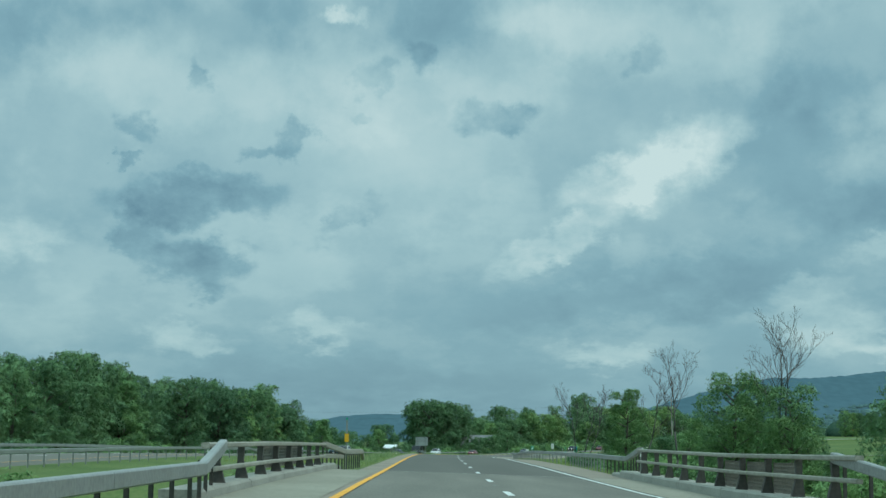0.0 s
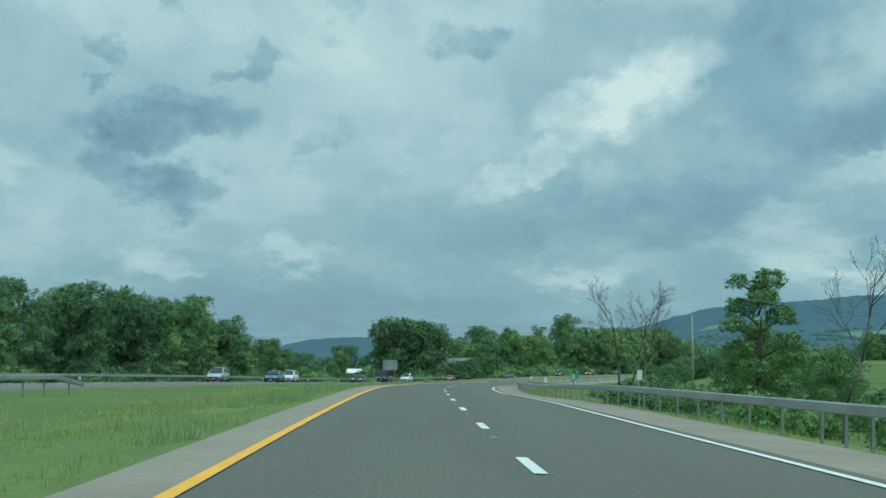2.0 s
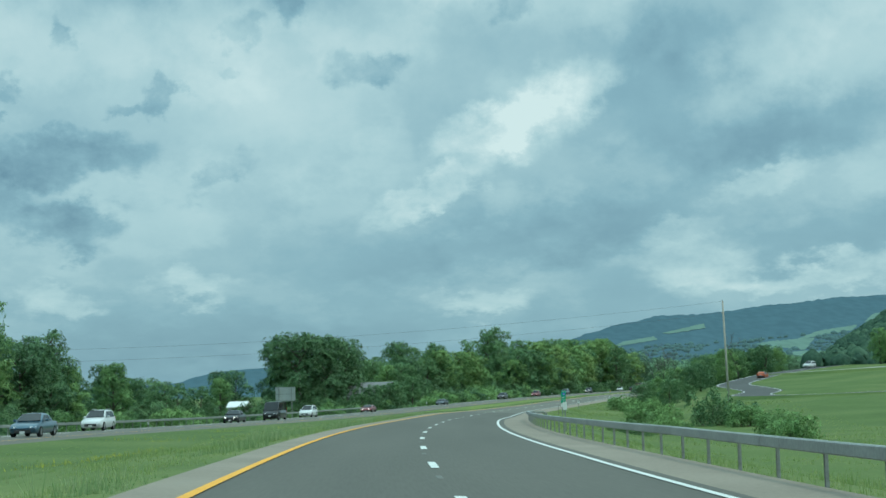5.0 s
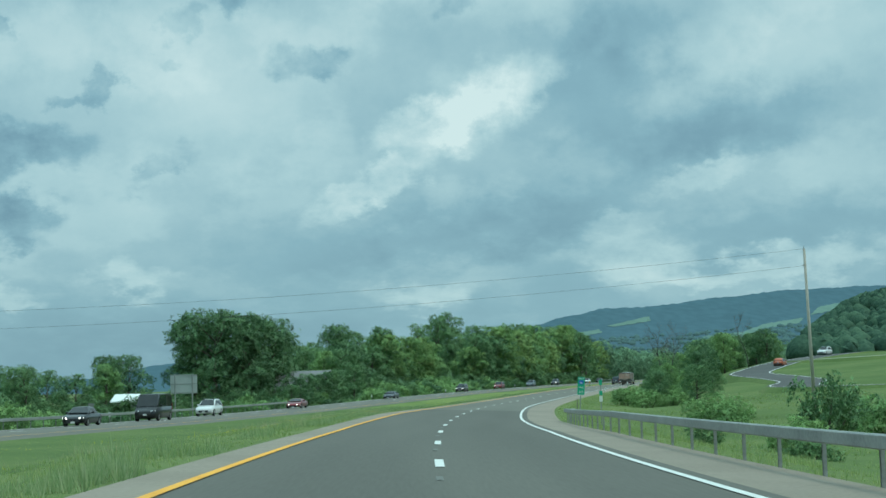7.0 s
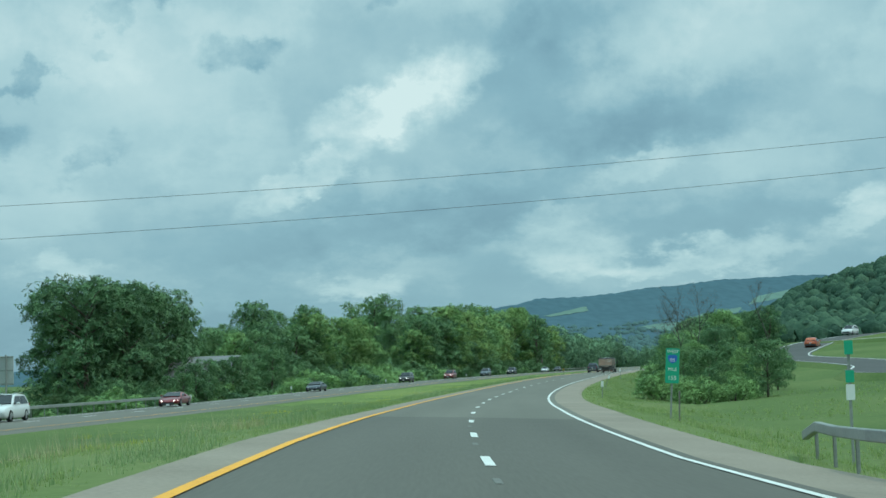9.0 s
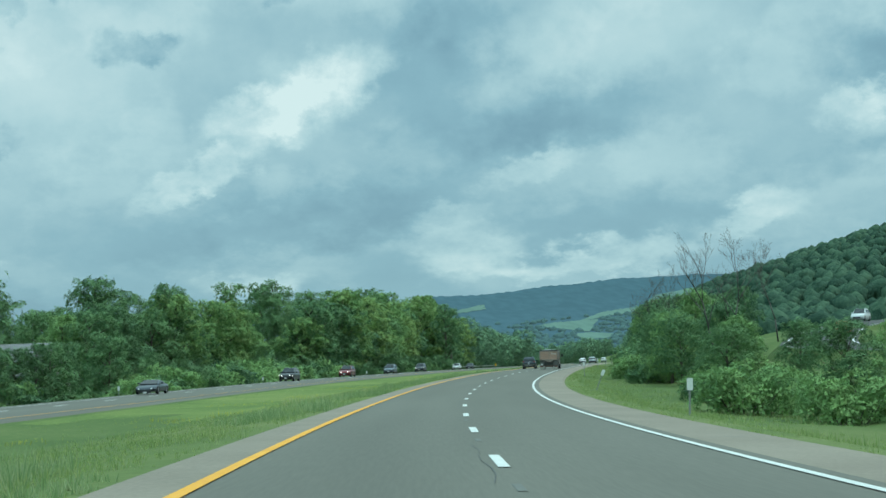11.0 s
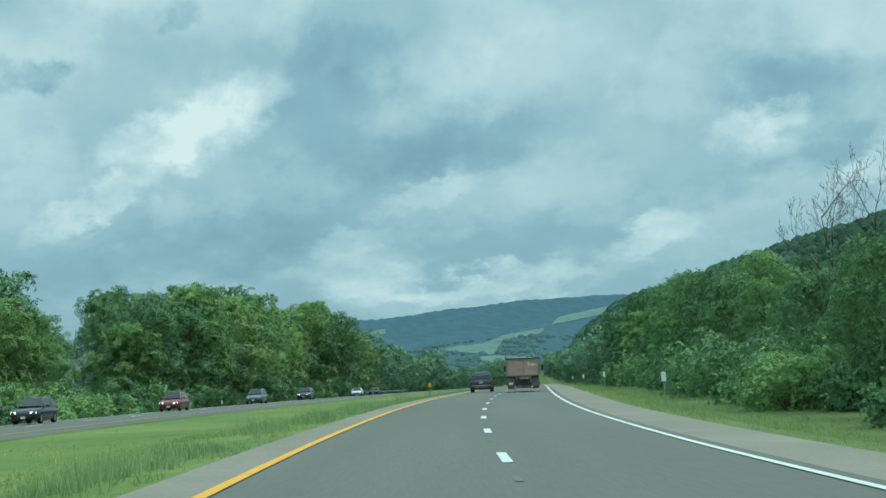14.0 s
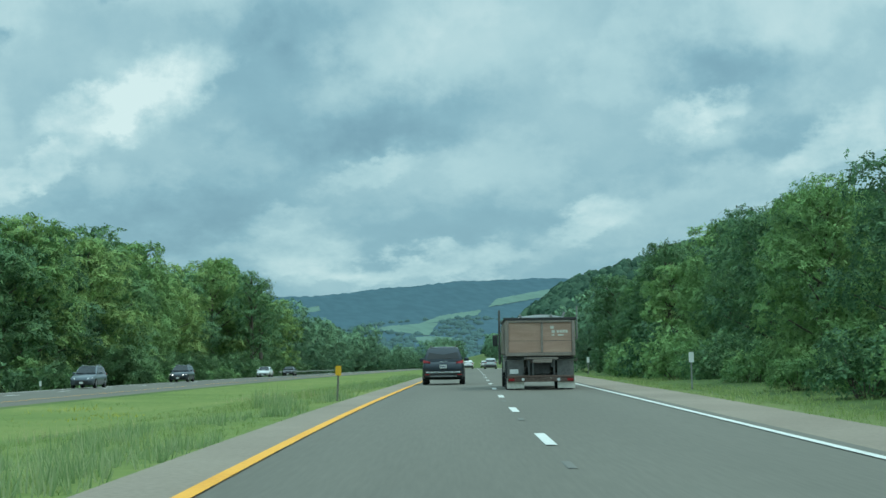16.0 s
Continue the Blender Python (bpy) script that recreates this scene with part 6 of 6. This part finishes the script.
        part("mirror", bm, colour, g)
    bm = bmesh.new()
    box(bm, -hw * 0.90, hw * 0.90, -0.035, 0.12, 0.34, 0.60, 0.03)
    part("rear_bumper", bm, PLASTIC, g)
    bm = bmesh.new()
    box(bm, -hw * 0.55, hw * 0.55, L - 0.09, L + 0.015, k["nose"] - 0.42, k["nose"] - 0.20, 0.03)
    part("grille", bm, PLASTIC, g)
    pl = bmesh.new()
    box(pl, -0.155, 0.155, -0.03 if style == "van" else -0.035, -0.005, belt - 0.30, belt - 0.14)
    o = part("number_plate", pl, PLATE, g)
    bm = bmesh.new()
    for i in range(6):
        box(bm, -0.12 + i * 0.042, -0.094 + i * 0.042, -0.042, -0.0355, belt - 0.25, belt - 0.19)
    part("plate_bars", bm, INK, o)
    if plate_front:
        pl = bmesh.new()
        box(pl, -0.155, 0.155, L + 0.0155, L + 0.03, k["nose"] - 0.47, k["nose"] - 0.31)
        part("front_plate", pl, PLATE, g)
    if style in ("suv",):
        for sx in (-1, 1):
            bm = bmesh.new()
            rod(bm, (sx * wr * 0.86, r0 + 0.1, H + 0.045), (sx * wr * 0.86, r1 - 0.1, H + 0.045), 0.022, n=6)
            for y in (r0 + 0.1, r1 - 0.1):
                rod(bm, (sx * wr * 0.86, y, H - 0.05), (sx * wr * 0.86, y, H + 0.045), 0.025, n=6)
            part("roof_rail", bm, CHROME, g, "silver roof rail")
    r = k["r"]
    tw = 0.23
    add_wheels(g, [(sx * (hw - tw / 2 + 0.012), y) for sx in (-1, 1) for y in (0.85, L - 0.92)], r, tw)
    return g


def park(g, s, d, up=0.0, turn=0.0):
    q = road(s, d, up)
    sl = math.degrees(math.atan(float(np.interp(s, SG, RB)))) if -4 < d < 8 else 0.0
    g.matrix_basis = pose(q[0], q[1], q[2] + 0.01, 0, 0, -math.degrees(heading(s)) + turn) @ pose(0, 0, 0, 0, sl, 0)
    return g


P_DARK = paint("charcoal_car_paint", (0.022, 0.034, 0.046))
P_BLACK = paint("black_car_paint", (0.014, 0.015, 0.017))
P_SILVER = paint("silver_car_paint", (0.42, 0.45, 0.45), 0.3, 0.6)
P_WHITE = paint("white_car_paint", (0.70, 0.73, 0.72), 0.3, 0.0)
P_BLUE = paint("steel_blue_car_paint", (0.06, 0.13, 0.18))
P_RED = paint("dark_red_car_paint", (0.22, 0.02, 0.025))
P_ORANGE = paint("orange_red_car_paint", (0.50, 0.10, 0.03))
P_GREY = paint("grey_blue_car_paint", (0.10, 0.13, 0.15))

# the dark crossover ahead in the same lane
g = car("suv", P_DARK, "dark charcoal crossover with red tail lamps and silver roof rails")
bm = bmesh.new()
box(bm, -0.76, 0.76, -0.06, -0.0355, 0.515, 0.575, 0.006)
part("chrome_strip", bm, CHROME, g, "bright strip across the bumper")
bm = bmesh.new()
box(bm, -0.56, 0.56, 0.42, 0.60, 1.60, 1.635, 0.01)
part("spoiler", bm, P_BLACK, g)
bm = bmesh.new()
rod(bm, (0.02, 0.14, 1.14), (0.34, 0.155, 1.17), 0.012, n=5)
part("wiper", bm, PLASTIC, g)
bm = bmesh.new()
box(bm, -0.60, 0.60, -0.055, -0.0355, 0.355, 0.40, 0.005)
part("skid_strip", bm, ALLOY, g, "silver strip low on the bumper")
for sx in (-1, 1):
    bm = bmesh.new()
    box(bm, *sorted((sx * 0.62, sx * 0.80)), -0.05, -0.0355, 0.435, 0.475, 0.004)
    part("reflector", bm, TAIL, g)
bm = bmesh.new()
box(bm, -0.16, 0.16, 0.0, 0.035, 1.005, 1.03, 0.004)
part("badge_bar", bm, CHROME, g, "bright plain badge bar")
park(g, 583.5, -0.85)


# the dump truck in the other lane
TAILGATE = material("brown_tailgate_planks", [(0.33, 0.20, 0.145), (0.44, 0.28, 0.21), (0.54, 0.37, 0.28)], 0.8, scale=0.9, grain=14, stretch=(1.0, 1.0, 7.0), bump=0.25)
TRUCK_STEEL = material("dirty_truck_steel", [(0.18, 0.15, 0.13), (0.28, 0.24, 0.205), (0.38, 0.33, 0.29)], 0.75, 0.2, scale=1.2, grain=14, bump=0.2)
CHASSIS = material("grimy_black_chassis", [(0.05, 0.052, 0.05), (0.085, 0.087, 0.083), (0.13, 0.13, 0.122)], 0.8, scale=1.5, grain=10)
FLAP = material("pale_dirty_mud_flap", [(0.48, 0.47, 0.40), (0.64, 0.63, 0.55), (0.74, 0.72, 0.64)], 0.85, scale=1.6, grain=8)
RUST_BAR = material("rusty_brown_bar", [(0.075, 0.052, 0.042), (0.125, 0.085, 0.068), (0.19, 0.14, 0.115)], 0.85, 0.1, scale=1.6, grain=10)
DUSTY = material("dust_covered_steel", [(0.10, 0.10, 0.095), (0.16, 0.16, 0.15), (0.23, 0.225, 0.21)], 0.9, scale=1.4, grain=9)
TARP = material("pale_load_tarpaulin", [(0.55, 0.58, 0.58), (0.70, 0.73, 0.73)], 0.7, scale=0.8)
P_CAB = paint("dull_white_cab_paint", (0.42, 0.43, 0.42), 0.45, 0.0)


def dump_truck():
    g = empty("dump_truck", label="old dump truck with brown tailgate and pale mud flaps", category="truck")

    def b(name, mat, *boxes, bevel=0.012, label="", parent=None):
        bm = bmesh.new()
        for q in boxes:
            box(bm, *q, bevel)
        return part(name, bm, mat, parent or g, label)

    # tipping body: floor 1.20, top 2.42, 2.44 wide
    b("load_floor", CHASSIS, (-1.18, 1.18, 0.10, 5.6, 1.16, 1.26))
    for sx in (-1, 1):
        b("side_wall", TRUCK_STEEL, (*sorted((sx * 1.16, sx * 1.22)), 0.06, 5.6, 1.262, 2.40))
        for y in (0.9, 1.9, 2.9, 3.9, 4.9):
            b("side_rib", TRUCK_STEEL, (*sorted((sx * 1.221, sx * 1.27)), y, y + 0.09, 1.262, 2.36))
    gate = b("tailgate", TAILGATE, (-1.10, 1.10, 0.0, 0.055, 1.30, 2.34), label="brown weathered tailgate")
    b("gate_frame", TRUCK_STEEL, (-1.22, -1.105, -0.045, 0.055, 1.18, 2.42), (1.105, 1.22, -0.045, 0.055, 1.18, 2.42), (-1.10, 1.10, -0.045, 0.055, 2.345, 2.42), (-1.10, 1.10, -0.045, 0.055, 1.18, 1.295), (0.02, 0.10, -0.04, -0.002, 1.30, 2.34), parent=gate)
    # a line where two boards meet, and the worn painted marks
    b("board_seam", CHASSIS, (-1.10, 0.015, -0.006, -0.001, 1.70, 1.712), (0.105, 1.10, -0.006, -0.001, 1.70, 1.712), bevel=0, parent=gate)
    bm = bmesh.new()
    for x0, x1, z0, z1 in ((0.36, 0.48, 2.12, 2.22), (0.40, 0.52, 1.97, 2.08), (0.58, 0.66, 1.98, 2.08), (0.68, 0.76, 1.98, 2.08), (0.78, 0.86, 1.98, 2.08), (0.88, 0.96, 1.98, 2.08), (0.40, 0.50, 1.88, 1.93), (0.62, 0.82, 1.88, 1.93)):
        box(bm, x0, x1, -0.008, -0.002, z0, z1)
    part("painted_bars", bm, FLAP, gate, "worn pale painted bars")
    b("top_rail", PLASTIC, (-1.27, 1.27, -0.05, 0.12, 2.425, 2.52), (-1.27, -1.14, 0.125, 5.6, 2.425, 2.50), (1.14, 1.27, 0.125, 5.6, 2.425, 2.50), label="dark tarp rail")
    bm = bmesh.new()
    rings = []
    for y in np.linspace(0.05, 5.5, 8):
        rings.append([(x, y, 2.46 + 0.16 * math.cos(x / 0.95 * 1.45) + 0.02 * math.sin(y * 3 + x)) for x in np.linspace(-0.95, 0.95, 9)] + [(0.95, y, 2.42), (-0.95, y, 2.42)])
    part("tarpaulin", loft(rings), TARP, g, "pale rounded tarpaulin over the load")
    b("tarp_bracket", STEEL, (-0.72, -0.64, 0.0, 0.1, 2.525, 2.62))
    b("tarp_bracket", STEEL, (0.34, 0.44, 0.0, 0.1, 2.525, 2.62))
    bm = bmesh.new()
    rod(bm, (0.78, 0.3, 2.5), (0.88, 0.25, 2.70), 0.03, 0.05, 6)
    part("tarp_lever", bm, STEEL, g)
    bm = bmesh.new()
    rod(bm, (-1.32, 5.75, 0.9), (-1.32, 5.75, 2.98), 0.042, 0.042, 8)
    part("exhaust_stack", bm, CHASSIS, g)
    bm = bmesh.new()
    rod(bm, (1.30, 0.35, 1.75), (1.31, 0.35, 2.92), 0.032, 0.026, 8)
    part("tarp_arm", bm, STEEL, g)
    # rear frame, hoist, bumper
    b("frame_rail", CHASSIS, (-0.48, -0.36, 0.15, 7.4, 0.78, 1.05), (0.36, 0.48, 0.15, 7.4, 0.78, 1.05))
    b("hoist_bar", TRUCK_STEEL, (-0.50, 0.62, -0.02, 0.12, 1.06, 1.14), (-0.26, 0.40, -0.06, -0.021, 0.94, 1.05))
    for x in (-0.44, -0.29, 0.44):
        b("hoist_arm", CHASSIS, (x, x + 0.065, 0.02, 0.10, 0.505, 1.055 if abs(x) > 0.3 else 0.935))
    bm = bmesh.new()
    for y in (0.95, 2.30):
        rod(bm, (-0.9, y, 0.52), (0.9, y, 0.52), 0.09, n=10)
        rod(bm, (0, y - 0.2, 0.50), (0, y + 0.2, 0.50), 0.24, n=12)
    part("axle", bm, CHASSIS, g)
    b("fuel_tank", CHASSIS, (-1.1, -0.6, 3.6, 5.2, 0.45, 1.0), bevel=0.08)
    b("tool_box", CHASSIS, (0.6, 1.1, 3.6, 5.2, 0.45, 1.0), bevel=0.08)
    b("gearbox", CHASSIS, (-0.35, 0.35, 4.8, 6.6, 0.35, 0.8), bevel=0.08)
    bump = b("bumper", RUST_BAR, (-1.16, 1.16, -0.12, -0.02, 0.42, 0.50), (-1.16, 1.16, -0.11, -0.03, 0.285, 0.415), label="rusty rear bumper bar")
    for x in (-0.62, 0.62):
        bm = bmesh.new()
        rod(bm, (x, -0.135, 0.36), (x, -0.111, 0.36), 0.055, n=12)
        part("round_lamp", bm, LAMP, bump)
    for sx in (-1, 1):
        b("tail_lamp", TAIL, (*sorted((sx * 0.92, sx * 1.12)), -0.135, -0.111, 0.31, 0.40), bevel=0.005, parent=bump)
    b("cross_plate", CHASSIS, (-0.355, 0.355, 0.30, 0.40, 0.55, 0.93))
    for sx in (-1, 1):
        b("dust_guard", DUSTY, (*sorted((sx * 0.58, sx * 1.16)), 0.205, 0.235, 0.43, 1.05), label="dust-covered grey guard behind the wheels")
    b("number_plate", PLATE, (-1.08, -0.78, -0.10, -0.085, 0.56, 0.72), bevel=0.004)
    for sx in (-1, 1):
        b("mud_flap", FLAP, (*sorted((sx * 0.58, sx * 1.19)), -0.02, 0.0, 0.05, 0.41), bevel=0.006, label="pale dirty mud flap")
        b("wheel_guard", CHASSIS, (*sorted((sx * 0.56, sx * 1.18)), 0.25, 2.9, 1.0625, 1.155))
    add_wheels(g, [(sx * x, y) for sx in (-1, 1) for x in (1.06, 0.74) for y in (0.95, 2.30)], 0.52, 0.27)
    add_wheels(g, [(sx * 1.05, 7.6) for sx in (-1, 1)], 0.52, 0.29)
    # cab
    cab = [(5.85, 0.7, 2.45, 1.15), (6.0, 0.6, 2.55, 1.18), (7.0, 0.6, 2.52, 1.16), (7.35, 0.6, 1.75, 1.10), (8.5, 0.65, 1.55, 0.95), (8.6, 0.7, 1.35, 0.9)]
    part("cab", loft([[(-w, y, lo), (-w, y, hi - 0.2), (-w * 0.85, y, hi), (w * 0.85, y, hi), (w, y, hi - 0.2), (w, y, lo)] for y, lo, hi, w in cab]), P_CAB, g, "dull white cab")
    for sx in (-1, 1):
        m = b("mirror", PLASTIC, (*sorted((sx * 1.36, sx * 1.56)), 7.0, 7.08, 1.62, 2.05), bevel=0.03)
        bm = bmesh.new()
        rod(bm, (sx * 1.14, 7.05, 1.7), (sx * 1.40, 7.04, 1.7), 0.02, n=5)
        part("mirror_arm", bm, STEEL, m)
    return g


park(dump_truck(), 569.0, 2.8)

# others further ahead
park(car("hatch", P_WHITE, "white car far ahead in the passing lane"), 786.0, -0.4)
park(car("suv", P_SILVER, "silver sport utility car far ahead near the shoulder"), 756.0, 3.1)
park(car("suv", P_WHITE, "small white car distant on the road ahead"), 880.0, 3.1)
# oncoming traffic
for st_, pt_, lb_, s_, d_, lit_ in (
        ("suv", P_SILVER, "silver sport utility car in the oncoming lanes", 249, -28.8, False),
        ("sedan", P_BLUE, "steel-blue sedan in the oncoming lanes", 259, -24.0, False),
        ("sedan", P_BLACK, "black sedan with lit headlamps in the oncoming lanes", 345, -28.8, True),
        ("suv", P_WHITE, "white sport utility car beside the far guardrail", 292, -28.8, False),
        ("van", P_BLACK, "tall black panel van in the oncoming lanes", 364, -28.2, False),
        ("suv", P_WHITE, "white sport utility car following a black van", 386, -28.8, False),
        ("sports", P_RED, "low dark red sports car in the oncoming lanes", 428, -28.8, True),
        ("sports", P_DARK, "low dark sports coupe in the oncoming lanes", 490, -28.8, False),
        ("suv", P_BLACK, "black sport utility car with lit headlamps, oncoming", 550, -28.8, True),
        ("suv", P_RED, "dark red crossover with a chrome grille, oncoming", 590, -28.8, True),
        ("suv", P_GREY, "grey-blue crossover in the oncoming lanes", 632, -28.8, False),
        ("suv", P_DARK, "dark crossover with lit headlamps, oncoming", 671, -28.8, True),
        ("sedan", P_WHITE, "white sedan distant in the oncoming lanes", 735, -28.8, False),
        ("sedan", P_BLACK, "black sedan distant in the oncoming lanes", 765, -28.8, False)):
    park(car(st_, pt_, lb_, lit_, True), s_ + 4.7, d_, float(opp_up(s_)) + 0.02, 180)
# on the side road
for st_, pt_, lb_, i_, off_, back_ in (("hatch", P_ORANGE, "orange-red hatchback on the side road", 72, 1.7, False), ("suv", P_WHITE, "white car on the side road up the slope", 96, -1.7, True)):
    c_ = car(st_, pt_, lb_)
    t_ = side_line[i_ + 1] - side_line[i_]
    t_ = t_ / np.linalg.norm(t_)
    q_ = side_line[i_] + np.array([t_[1], -t_[0]]) * off_
    z_ = np.mean([ground(*near_road(*side_line[j]))[2] for j in range(i_ - 4, i_ + 5)])
    c_.matrix_basis = pose(q_[0], q_[1], z_ + 0.31, 0, 0, math.degrees(math.atan2(-t_[0], t_[1])) + (180 if back_ else 0))
